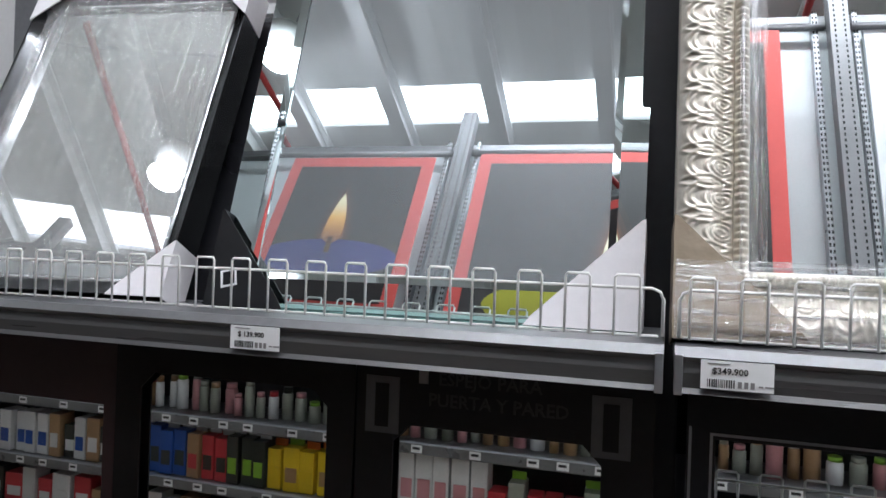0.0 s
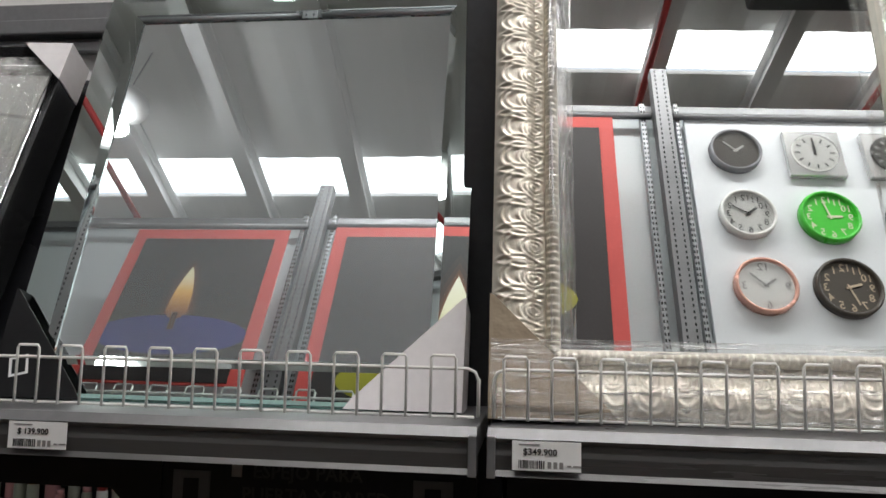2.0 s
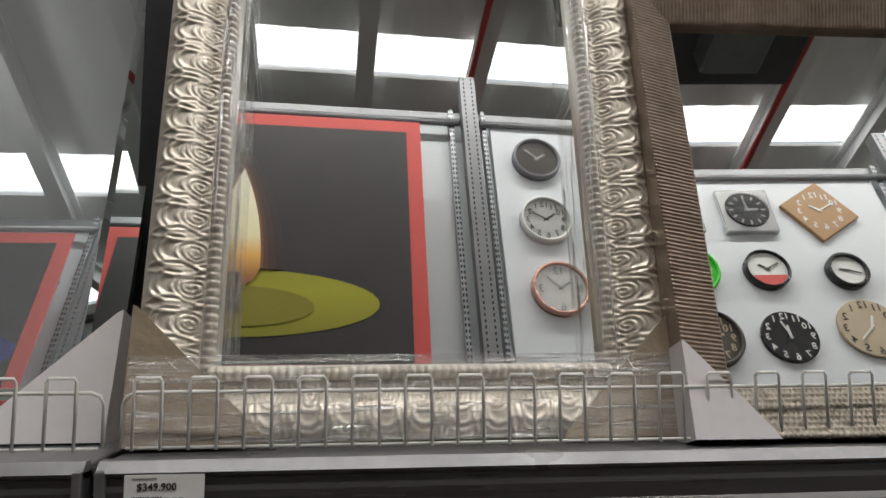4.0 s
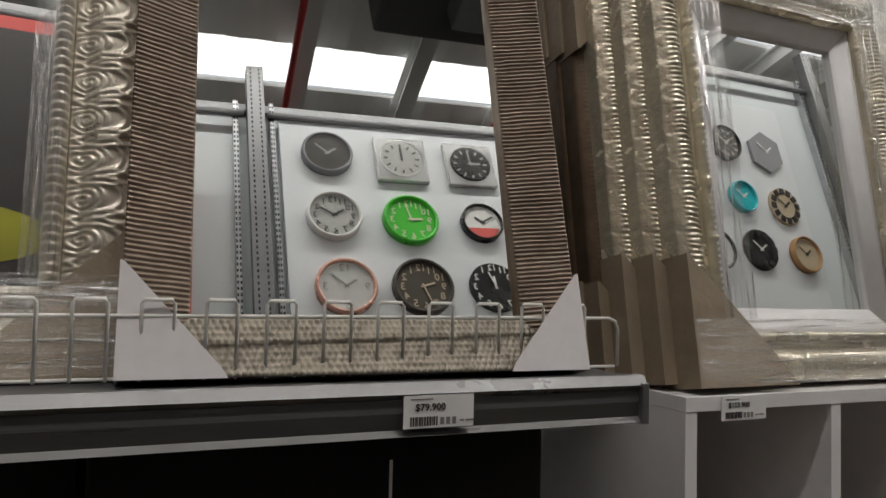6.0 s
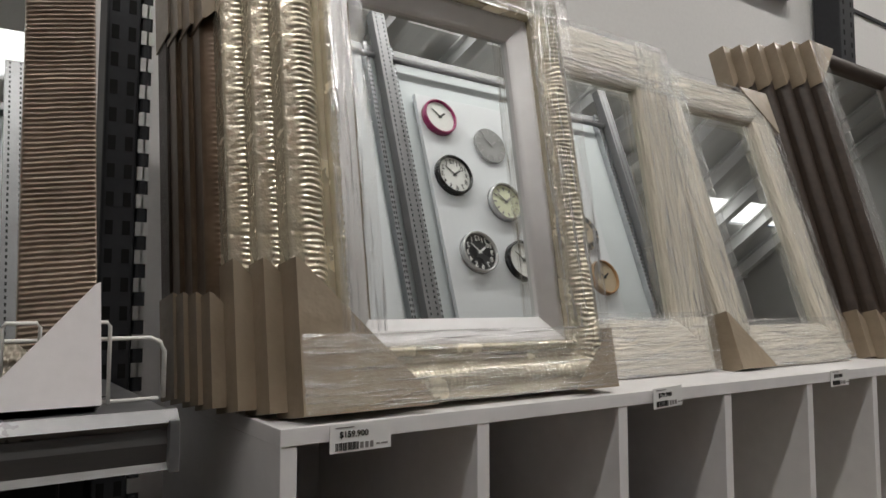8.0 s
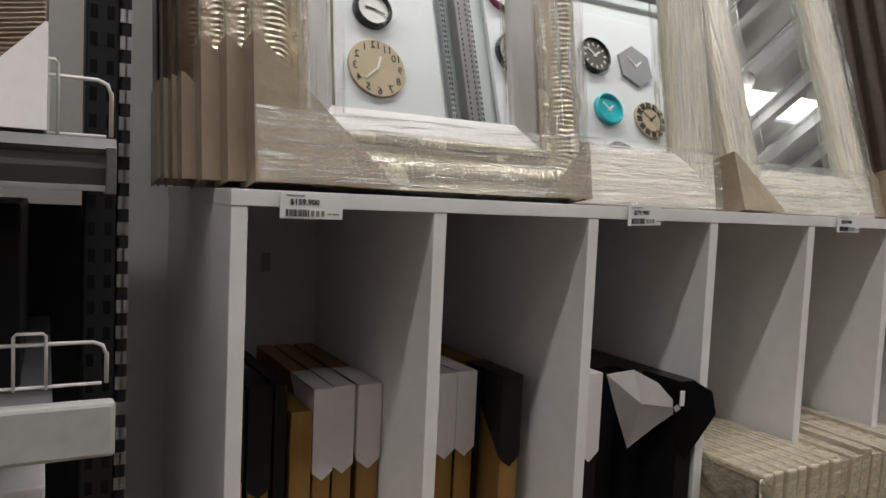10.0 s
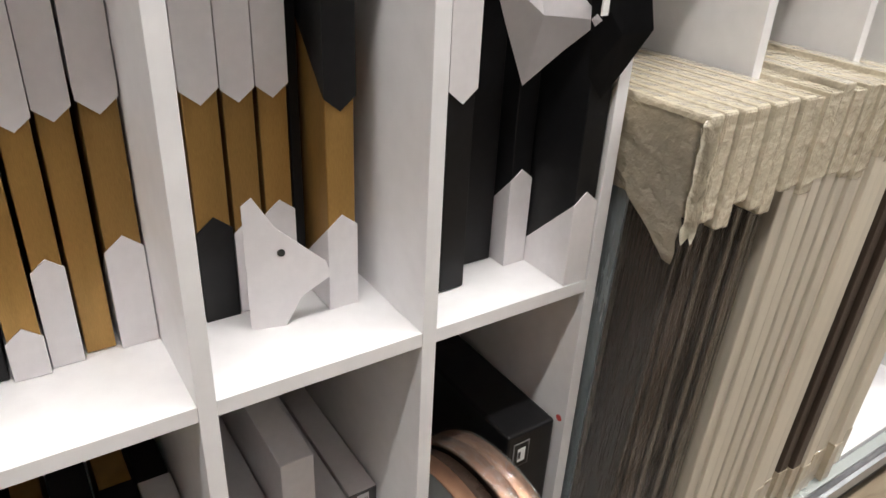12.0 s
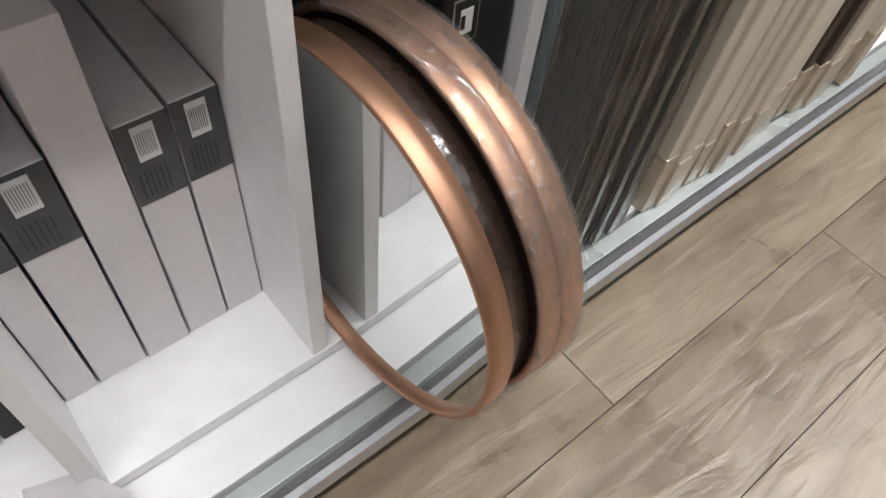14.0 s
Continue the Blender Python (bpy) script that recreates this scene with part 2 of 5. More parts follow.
M_COPPER = material("copper_band", (0.52, 0.30, 0.195), 0.44, metal=0.9, vary=0.12, scale=8, fine=120, bump=0.04)
M_COPPERDARK = material("copper_inner_dark", (0.050, 0.030, 0.022), 0.4, vary=0.3, scale=20, bump=0.3)
M_DARKWRAP = material("film_over_dark_wood", (0.052, 0.036, 0.026), 0.26, vary=0.8, scale=5, fine=20, stretch=(90, 90, 2), bump=1.0, coat=0.9, relief=0.005, random_tint=0.35)
M_CREAMFRAME = material("film_over_cream_wood", (0.70, 0.65, 0.55), 0.24, vary=0.14, scale=4, fine=14, stretch=(1.5, 14, 14), bump=0.9, coat=0.9, relief=0.008)
M_WRAP = wrap_material("stretch_film", 0.08, 0.60, (3, 4, 70))
M_WRAPV = wrap_material("stretch_film_upright", 0.07, 0.60, (70, 4, 3))
M_WRAPFOG = wrap_material("stretch_film_milky", 0.15, 0.14, (80, 5, 1.5))
M_WRAPTHIN = wrap_material("stretch_film_thin", 0.05, 0.30, (26, 40, 26))
M_ROOF = material("roof_sheet", (0.80, 0.80, 0.79), 0.6, vary=0.08, scale=1.2, bump=0.03)
M_BEAM = material("white_roof_beam", (0.75, 0.75, 0.75), 0.5, vary=0.05, scale=2, bump=0.03)
M_REDPIPE = material("red_sprinkler_pipe", (0.45, 0.05, 0.05), 0.4, bump=0.02)
M_DUCT = material("dark_duct_sheet", (0.07, 0.072, 0.074), 0.6, vary=0.2, bump=0.1)
M_GREYBOX = material("grey_unit_case", (0.16, 0.17, 0.17), 0.5, vary=0.2, bump=0.05)
M_DAYLIGHT = glow_material("daylight_strip", (1.0, 0.99, 0.96), 4.5)
M_TUBE = glow_material("lamp_tube", (1.0, 0.98, 0.95), 14.0)
M_BAYGLOW = glow_material("bay_lamp_glow", (1.0, 0.98, 0.95), 60.0)
M_POSTERRED = material("poster_red", (0.62, 0.085, 0.075), 0.6, vary=0.06, bump=0, rough_vary=0.05)
M_POSTERBLACK = material("poster_black", (0.030, 0.024, 0.025), 0.55, vary=0.25, scale=3, bump=0, rough_vary=0.05)
M_YELLOWWAX = gradient_material("poster_yellow_wax", [(0, (0.22, 0.20, 0.01)), (0.5, (0.38, 0.36, 0.02)), (1, (0.30, 0.29, 0.02))], "Z", -0.25, 0.25)
M_YELLOWIN = material("poster_olive_pool", (0.25, 0.22, 0.015), 0.5, vary=0.08, bump=0)
M_BLUEWAX = material("poster_blue_wax", (0.028, 0.028, 0.19), 0.5, vary=0.2, scale=3, bump=0)
M_FLAME = gradient_material("poster_flame", [(0, (0.10, 0.05, 0.09)), (0.12, (0.42, 0.18, 0.05)), (0.25, (0.92, 0.50, 0.12)), (0.38, (0.98, 0.88, 0.55)), (1, (0.97, 0.95, 0.86))], "Z", -0.02, 0.80)
M_HALOS = [material("poster_glow", c, 0.55, vary=0.1, bump=0, rough_vary=0.05) for c in ((0.038, 0.026, 0.024), (0.058, 0.031, 0.025), (0.095, 0.042, 0.027), (0.19, 0.075, 0.035))]
M_WICK = material("poster_wick", (0.07, 0.03, 0.02), 0.6, bump=0)
M_FLOOR = plank_material("wood_look_vinyl")
M_FLOORGAP = material("floor_joint", (0.035, 0.026, 0.02), 0.8, bump=0)
M_BOARD = material("white_display_board", (0.66, 0.68, 0.71), 0.55, vary=0.03, scale=2, bump=0, rough_vary=0.05)
M_BACK = material("pale_rack_panel", (0.60, 0.64, 0.66), 0.6, vary=0.05, scale=2, bump=0, rough_vary=0.05)


def plain(name, color, rough=0.4, metal=0.0):
    return material(name, color, rough, metal, vary=0.08, bump=0.02)


M_GREEN = plain("green_plastic", (0.06, 0.50, 0.04), 0.3)
M_TEAL = plain("teal_plastic", (0.02, 0.42, 0.48), 0.25)
M_PINK = plain("magenta_plastic", (0.32, 0.03, 0.12), 0.3)
M_ROSE = plain("rose_gold_plastic", (0.75, 0.42, 0.34), 0.25, 0.5)
M_TAN = plain("tan_wood_face", (0.36, 0.20, 0.085), 0.5)
M_BEIGE = plain("beige_wood_face", (0.46, 0.37, 0.26), 0.55)
M_GREYWOOD = plain("grey_wood_face", (0.24, 0.24, 0.26), 0.6)
M_BROWNFACE = plain("dark_brown_face", (0.055, 0.045, 0.035), 0.4)
M_FACE = plain("white_clock_face", (0.72, 0.72, 0.70), 0.35)
M_SILVERPL = plain("silver_plastic", (0.60, 0.60, 0.60), 0.22, 0.7)
M_CREAMFACE = plain("pale_green_face", (0.60, 0.62, 0.45), 0.4)
M_BLACKPL = plain("black_plastic", (0.012, 0.012, 0.013), 0.25)

# ---------------------------------------------------------------- mesh helpers


def box(bm, x0, x1, y0, y1, z0, z1, bevel=0.0):
    v = [bm.verts.new((x, y, z)) for x in (x0, x1) for y in (y0, y1) for z in (z0, z1)]
    fs = [bm.faces.new([v[i] for i in q]) for q in ((0, 1, 3, 2), (4, 6, 7, 5), (0, 4, 5, 1), (2, 3, 7, 6), (0, 2, 6, 4), (1, 5, 7, 3))]
    if bevel:
        es = list({e for q in fs for e in q.edges})
        bmesh.ops.bevel(bm, geom=es, offset=bevel, segments=2, affect="EDGES", profile=0.5)
    return bm


def fresh():
    return bmesh.new()


def boxm(*a, **k):
    return box(bmesh.new(), *a, **k)


def prism(bm, outline, y0, y1):
    """An outline in x and z, given anticlockwise as seen from the front, thick from y0 (front) to y1."""
    a = [bm.verts.new((x, y0, z)) for x, z in outline]
    b = [bm.verts.new((x, y1, z)) for x, z in outline]
    bm.faces.new(a)
    bm.faces.new(b[::-1])
    n = len(a)
    for i in range(n):
        bm.faces.new((a[i], b[i], b[(i + 1) % n], a[(i + 1) % n]))
    return bm


def tube(bm, pts, r, sides=6):
    """A round wire along the points."""
    pts = [Vector(p) for p in pts]
    rings = []
    for i, p in enumerate(pts):
        d = (pts[min(i + 1, len(pts) - 1)] - pts[max(i - 1, 0)]).normalized()
        side = d.cross(Vector((0, 0, 1)) if abs(d.z) < 0.9 else Vector((0, 1, 0))).normalized()
        up = side.cross(d)
        rings.append([bm.verts.new(p + r * (math.cos(a) * side + math.sin(a) * up)) for a in (2 * math.pi * k / sides for k in range(sides))])
    for r0, r1 in zip(rings, rings[1:]):
        for k in range(sides):
            f = bm.faces.new((r0[k], r0[(k + 1) % sides], r1[(k + 1) % sides], r1[k]))
            f.smooth = True
    bm.faces.new(rings[0][::-1])
    bm.faces.new(rings[-1])
    return bm


def disc(bm, r, y0, y1, n=32, cx=0.0, cz=0.0, rim=0.0):
    """A round slab that faces -y, with a softened rim."""
    rows = [(r, y1), (r, y0 + rim), (r - rim, y0)] if rim else [(r, y1), (r, y0)]
    rings = [[bm.verts.new((cx + q * math.cos(2 * math.pi * k / n), y, cz + q * math.sin(2 * math.pi * k / n))) for k in range(n)] for q, y in rows]
    for a, b in zip(rings, rings[1:]):
        for k in range(n):
            f = bm.faces.new((a[k], b[k], b[(k + 1) % n], a[(k + 1) % n]))
            f.smooth = True
    bm.faces.new(rings[-1])
    bm.faces.new(rings[0][::-1])
    return bm


def ring(bm, r0, r1, y0, y1, n=40, rim=0.004):
    """A hoop that faces -y: outer radius r1, inner r0."""
    rows = [(r1, y1), (r1, y0 + rim), (r1 - rim, y0), (r0 + rim, y0), (r0, y0 + rim), (r0, y1)]
    rings = [[bm.verts.new((q * math.cos(2 * math.pi * k / n), y, q * math.sin(2 * math.pi * k / n))) for k in range(n)] for q, y in rows]
    rings.append(rings[0])
    for a, b in zip(rings, rings[1:]):
        for k in range(n):
            f = bm.faces.new((a[k], b[k], b[(k + 1) % n], a[(k + 1) % n]))
            f.smooth = True
    return bm


def part(name, bm, mat, parent=None, label="", m=None, kind="", smooth=False):
    bmesh.ops.recalc_face_normals(bm, faces=bm.faces)
    me = bpy.data.meshes.new(name)
    if smooth:
        for f in bm.faces:
            f.smooth = True
    bm.to_mesh(me)
    bm.free()
    me.materials.append(mat)
    ob = new(name, me)
    if parent:
        ob.parent = parent
    if m is not None:
        ob.matrix_basis = m
    return tagged(ob, label=label, kind=kind)


def thing(name, m, label, category, group="", kind=""):
    ob = new(name)
    ob.empty_display_size = 0.05
    ob.matrix_basis = m
    return tagged(ob, label, category, group, kind)


def text_part(name, words, size, mat, parent, m, align="LEFT", thick=0.0003, bold=0.012):
    """Letters as a thin mesh in the xz plane, facing -y."""
    cu = bpy.data.curves.new(name, "FONT")
    cu.body, cu.size, cu.align_x, cu.extrude = words, size, align, thick
    cu.resolution_u, cu.offset = 2, size * bold
    tmp = bpy.data.objects.new(name, cu)
    me = bpy.data.meshes.new_from_object(tmp)
    bpy.data.objects.remove(tmp)
    me.materials.clear()
    me.materials.append(mat)
    ob = new(name, me)
    ob.parent = parent
    ob.matrix_basis = m @ pose(0, 0, 0, 90, 0, 0)
    return ob


def structure(name, bm, mat, label="", category=""):
    return tagged(part(name, bm, mat), label, category, kind="structure")

# ---------------------------------------------------------------- plan
FRONT = 1.126  # front of the gondola's price channel
SHELF = 1.566  # top of the gondola's shelf
CUB = 1.193  # front of the white cubby unit
CUBTOP = 1.533
MID = 0.945
DECK = 0.349
FLOOR = 0.215
JOINT, SHELF_END = 0.423, 1.430
BACK = 1.70  # store wall behind the goods
RACK = -1.14  # face of the display boards on the far side of the aisle
RACKTOP = 4.13

# ---------------------------------------------------------------- the hall
bm = fresh()
box(bm, -14, 16, BACK, BACK + 0.2, 0, 7.3)
structure("wall_north", bm, M_WALL, "off-white painted store wall behind the mirrors", "wall")
bm = fresh()
box(bm, -14, 16, -9.2, -9.0, 0, 7.2)
structure("wall_south", bm, M_WALL, "off-white painted wall at the back of the hall", "wall")
for side, x in (("west", -14.2), ("east", 16.0)):
    structure("wall_" + side, boxm(x, x + 0.2, -9.2, BACK + 0.2, 0, 7.3), M_WALL, "plain off-white end wall of the hall", "wall")
structure("floor", boxm(-14, 16, -9, BACK, FLOOR - 0.1, FLOOR - 0.0042), M_FLOORGAP, "dark joints under wood-look floor planks", "floor")

# the roof climbs from the far eaves; ribs every 0.35 m and a translucent strip near the eaves
SL = math.tan(radians(1))


def roof_z(y):
    return 6.95 + (y + 9) * SL


bm = fresh()


def roof_sheet(bm, y0, y1):
    n = 170
    xs = [-14 + 30 * i / n for i in range(n + 1)]
    a = [bm.verts.new((x, y0, roof_z(y0) + (0.010 if i % 2 else 0))) for i, x in enumerate(xs)]
    b = [bm.verts.new((x, y1, roof_z(y1) + (0.010 if i % 2 else 0))) for i, x in enumerate(xs)]
    for i in range(n):
        bm.faces.new((a[i], a[i + 1], b[i + 1], b[i]))


roof_sheet(bm, -9.0, -3.86)
roof_sheet(bm, -3.30, BACK + 0.2)
structure("ceiling", bm, M_ROOF, "pale grey ribbed metal roof sheets", "ceiling")
bm = fresh()
v = [bm.verts.new((x, y, roof_z(y) + 0.06)) for x, y in ((-14, -3.88), (16, -3.88), (16, -3.28), (-14, -3.28))]
bm.faces.new(v)
structure("skylight_strip", bm, M_DAYLIGHT, "bright translucent daylight strip in the roof", "skylight")
for i in range(24):
    x = 2.12 + (i - 12) * 1.19
    bm = fresh()
    for (a, b, c, d) in ((-0.09, 0.09, 0.0, 0.02), (-0.012, 0.012, 0.02, 0.22), (-0.09, 0.09, 0.22, 0.24)):
        vs = []
        for y in (-9.0, BACK):
            z = roof_z(y) - 0.30
            vs += [bm.verts.new((x + p, y, z + q)) for p, q in ((a, c), (b, c), (b, d), (a, d))]
        for q in ((0, 1, 2, 3), (7, 6, 5, 4), (0, 4, 5, 1), (1, 5, 6, 2), (2, 6, 7, 3), (3, 7, 4, 0)):
            bm.faces.new([vs[k] for k in q])
    ob = structure("roof_beam", bm, M_BEAM, "white steel roof rafter", "beam")
for y in (-7.6, -5.4, -1.2):
    bm = fresh()
    box(bm, -14, 16, y - 0.04, y + 0.04, roof_z(y) - 0.08, roof_z(y) - 0.005)
    structure("roof_purlin", bm, M_BEAM, "white steel roof purlin", "beam")
for x in (2.0, 4.35, -4.1):
    bm = tube(fresh(), [(x, -8.9, roof_z(-8.9) - 0.42), (x, 1.5, roof_z(1.5) - 0.42)], 0.035, 8)
    tagged(part("sprinkler_pipe", bm, M_REDPIPE), "red painted sprinkler pipe under the roof", "pipe", kind="structure")

# ---------------------------------------------------------------- gondola with the mirrors
gond = thing("gondola_shelving", pose(0, 0, 0), "charcoal metal store gondola with pale shelf edges", "shelving")


def shelf_bay(x0, x1):
    part("shelf", boxm(x0, x1, FRONT + 0.012, 1.62, SHELF - 0.028, SHELF, bevel=0.002), M_LIP, gond, "pale grey metal shelf")
    bm = fresh()
    prof = [(FRONT + 0.004, SHELF + 0.003), (FRONT - 0.004, SHELF - 0.006), (FRONT + 0.002, SHELF - 0.011), (FRONT + 0.014, SHELF - 0.011), (FRONT + 0.014, SHELF + 0.003)]
    for a in (0,):
        p = [bm.verts.new((x0, y, z)) for y, z in prof]
        q = [bm.verts.new((x1, y, z)) for y, z in prof]
        for i in range(len(p)):
            bm.faces.new((p[i], p[(i + 1) % len(p)], q[(i + 1) % len(p)], q[i]))
        bm.faces.new(p)
        bm.faces.new(q[::-1])
    part("shelf_edge", bm, M_LIP, gond, "pale rounded shelf edge")
    bm = fresh()
    prof = [(FRONT + 0.001, SHELF - 0.011), (FRONT - 0.001, SHELF - 0.022), (FRONT + 0.001, SHELF - 0.036), (FRONT - 0.004, SHELF - 0.041), (FRONT + 0.012, SHELF - 0.041), (FRONT + 0.012, SHELF - 0.011)]
    p = [bm.verts.new((x0 + 0.001, y, z)) for y, z in prof]
    q = [bm.verts.new((x1 - 0.001, y, z)) for y, z in prof]
    for i in range(len(p)):
        bm.faces.new((p[i], p[(i + 1) % len(p)], q[(i + 1) % len(p)], q[i]))
    bm.faces.new(p)
    bm.faces.new(q[::-1])
    part("price_channel", bm, M_CHANNEL, gond, "dark grey price channel")
    for x in (x0 + 0.004, x1 - 0.004):
        part("end_cap", boxm(x - 0.004, x + 0.004, FRONT - 0.006, FRONT + 0.02, SHELF - 0.043, SHELF - 0.004, bevel=0.001), M_STEEL, gond, "bright metal bracket end")


shelf_bay(-0.60, JOINT - 0.004)
shelf_bay(JOINT + 0.006, SHELF_END)
shelf_bay(-1.65, -0.61)


def upright(x, y, parent, z0=0.0, z1=2.45, w=0.055, d=0.05, mat=None, holes=True, hole_mat=None, flip=False):
    """Slotted rack post with two rows of slots on its front."""
    up = part("upright_post", boxm(x - w / 2, x + w / 2, y, y + d, z0, z1, bevel=0.003), mat or M_BLACKMETAL, parent, "slotted dark metal upright")
    if holes:
        bm = fresh()
        z = z0 + 0.03
        while z < z1:
            for s in (-0.25, 0.25):
                ya, yb = (y + d - 0.002, y + d + 0.0006) if flip else (y - 0.0006, y + 0.002)
                box(bm, x + s * w - 0.004, x + s * w + 0.004, ya, yb, z, z + 0.016)
            z += 0.032
        part("slot_strip", bm, hole_mat or M_HOLE, up, "", kind="stuff")
    return up


upright(-0.605, 1.36, gond, 0, 1.5)
upright(0.409, 1.34, gond, 0, 2.3, holes=False)
upright(1.436, 1.42, gond, w=0.036)
upright(1.4625, 1.424, gond, w=0.012, hole_mat=M_SLOTSHINE)
part("back_panel", boxm(-1.65, 1.45, 1.625, 1.64, 0.1, 1.50), M_BLACKMETAL, gond, "dark back panel")
# lower shelves of the bay beside the cubbies
for z in (1.345, 0.98, 0.55):
    part("shelf", boxm(0.44, 1.385, 1.135, 1.60, z - 0.028, z, bevel=0.002), M_SHELF, gond, "grey metal lower shelf")
    part("shelf_edge", boxm(0.44, 1.432, 1.118, 1.135, z - 0.045, z + 0.003, bevel=0.004), M_LIPWHITE, gond, "pale lower shelf edge")
part("base_plinth", boxm(-1.65, 1.45, 1.10, 1.62, FLOOR, FLOOR + 0.10), M_BLACKMETAL, gond)


def wire_guard(x0, x1, z, y, pitch=0.0243, high=0.066, first=None):
    """Low wire fence on a shelf front: two rails, evenly spaced uprights that are hooped together in pairs."""
    g = thing("wire_shelf_guard", pose(0, 0, 0), "white coated wire guard along the shelf front", "shelf guard", "wire guards")
    r = 0.0016
    part("rail", tube(fresh(), [(x0 + 0.004, y, z + 0.004), (x1 - 0.004, y, z + 0.004)], r), M_WIRE, g)
    top = z + high * 0.80
    bend = 0.011
    pts = [(x0, y, z + 0.004), (x0, y, top - bend), (x0 + bend * 0.3, y, top - bend * 0.3), (x0 + bend, y, top), (x1 - bend, y, top), (x1 - bend * 0.3, y, top - bend * 0.3), (x1, y, top - bend), (x1, y, z + 0.004)]
    part("rail", tube(fresh(), pts, r * 1.2), M_WIRE, g, "bent top rail")
    x = first if first is not None else x0 + pitch
    while x + pitch < x1:
        if x > x0 + 0.004:
            q = y - 0.003
            hoop = [(x, q, z + 0.002), (x, q, z + high * 0.95), (x + 0.002, q, z + high), (x + pitch - 0.002, q, z + high), (x + pitch, q, z + high * 0.95), (x + pitch, q, z + 0.002)]
            part("hooped_wire", tube(fresh(), hoop, r, 5), M_WIRE, g)
        x += 2 * pitch
    return g


wire_guard(-0.59, JOINT - 0.006, SHELF + 0.003, 1.170, 0.0257, 0.066, 0.368 - 18 * 0.0514)
wire_guard(JOINT + 0.010, SHELF_END - 0.001, SHELF + 0.003, 1.170, 0.0242, 0.066, 0.443)
wire_guard(0.46, 1.428, 1.348, 1.170, 0.0242, 0.052)


def price_label(x, y, z, price, w=0.064, h=0.027, tilt=0.0, roll=0.0):
    g = thing("price_label", pose(x, y, z, tilt, 0, 0) @ pose(0, 0, 0, 0, roll, 0), "white printed shelf price label with a barcode", "price label", "price labels")
    part("card", boxm(0, w, -0.0006, 0.0004, -h, 0), M_PAPER, g)
    text_part("price_text", price, 0.0085, M_INK, g, pose(0.010, -0.001, -0.0125))
    bm = fresh()
    rnd = random.Random(int(x * 1000))
    u = 0.006
    while u < 0.030:
        d = rnd.choice((0.0006, 0.0012))
        box(bm, u, u + d, -0.0011, -0.0006, -0.025, -0.0175)
        u += d + rnd.choice((0.0006, 0.001))
    part("barcode", bm, M_INK, g)
    bm = fresh()
    for k in range(3):
        box(bm, 0.033 + k * 0.0055, 0.0365 + k * 0.0055, -0.0011, -0.0006, -0.0245, -0.0185)
    box(bm, 0.051, 0.055, -0.0011, -0.0006, -0.0225, -0.021)
    box(bm, 0.0565, 0.064, -0.0011, -0.0006, -0.0225, -0.021)
    box(bm, 0.006, 0.026, -0.0011, -0.0006, -0.0035, -0.0025)
    part("printed_line", bm, M_GREYLINE, g)
    return g


price_label(-0.062, FRONT - 0.0055, SHELF - 0.007, "$ 139.900")
price_label(0.453, FRONT - 0.0055, SHELF - 0.007, "$349.900")
price_label(1.178, FRONT - 0.0055, SHELF - 0.007, "$79.900")
price_label(1.589, CUB - 0.0025, CUBTOP - 0.001, "$159.900", 0.068, 0.027)
price_label(2.063, CUB - 0.0025, CUBTOP + 0.002, "$79.900", 0.060, 0.027, roll=-2)
price_label(2.523, CUB - 0.0025, CUBTOP + 0.002, "$59.900", 0.060, 0.027)

# ---------------------------------------------------------------- framed mirrors


def relief_scroll(s, u):
    """Carved vine along a frame bar: facing C-scrolls, fanned leaves on their inner side, leaf pairs between; u runs from the outer to the inner edge."""
    period, wide = 0.074, 0.047
    L = period / wide
    wob = 0.05 * noise.noise(Vector((s * 40, u * 5, 0.7)))
    a = (s / period) % 1.0 * L
    h = 0.0
    for k, c in enumerate((0.25 * L, 0.75 * L)):
        X = a - c
        r = math.hypot(X, u - 0.50) + wob
        if u < 0.66:
            h = max(h, math.exp(-((r - 0.37) / 0.045) ** 2), 0.8 * math.exp(-((r - 0.25) / 0.04) ** 2))
        q = math.hypot(X * 1.05, u - 0.78)
        if q < 0.36 and u > 0.34:
            turn = math.atan2(u - 0.78, X)
            h = max(h, (0.5 + 0.5 * math.cos(2 * math.pi * (q + wob) / 0.10 + (1 if k else -1) * turn)) * min(1.0, (0.36 - q) / 0.06))
    for c in (0.0, 0.5 * L, L):
        d = abs(a - c) - 0.15 * math.sin(math.pi * min(1.0, u * 1.05)) - wob
        h = max(h, math.exp(-(d / 0.04) ** 2), 0.7 * math.exp(-((a - c) / 0.025) ** 2) * (0.3 < u < 0.8))
    edge = min(1.0, u / 0.12, (1 - u) / 0.08)
    return 0.0032 * h * max(0.0, edge)


def relief_none(s, u):
    return 0.0


def relief_ribs(s, u):
    return 0.0022 * (0.5 + 0.5 * math.sin(2 * math.pi * s / 0.0046 + 0.9 * noise.noise(Vector((s * 30, u * 2, 0))))) + 0.0008 * noise.noise(Vector((s * 60, u * 5, 2)))


def relief_ripple(s, u):
    """Close wavy ridges in the middle of the bar, plain bands at both edges."""
    k = math.exp(-(((u - 0.48) / 0.22) ** 6))
    side = 1 if math.sin(2 * math.pi * s / 0.046) > 0 else -1
    ph = 3.0 * noise.noise(Vector((s * 45, u * 3.5, 0.3))) + side * 22 * (u - 0.48) ** 2 + side * 3 * (u - 0.48)
    return 0.0026 * k * (0.5 + 0.5 * math.sin(2 * math.pi * s / 0.0066 + ph)) + 0.0012 * k


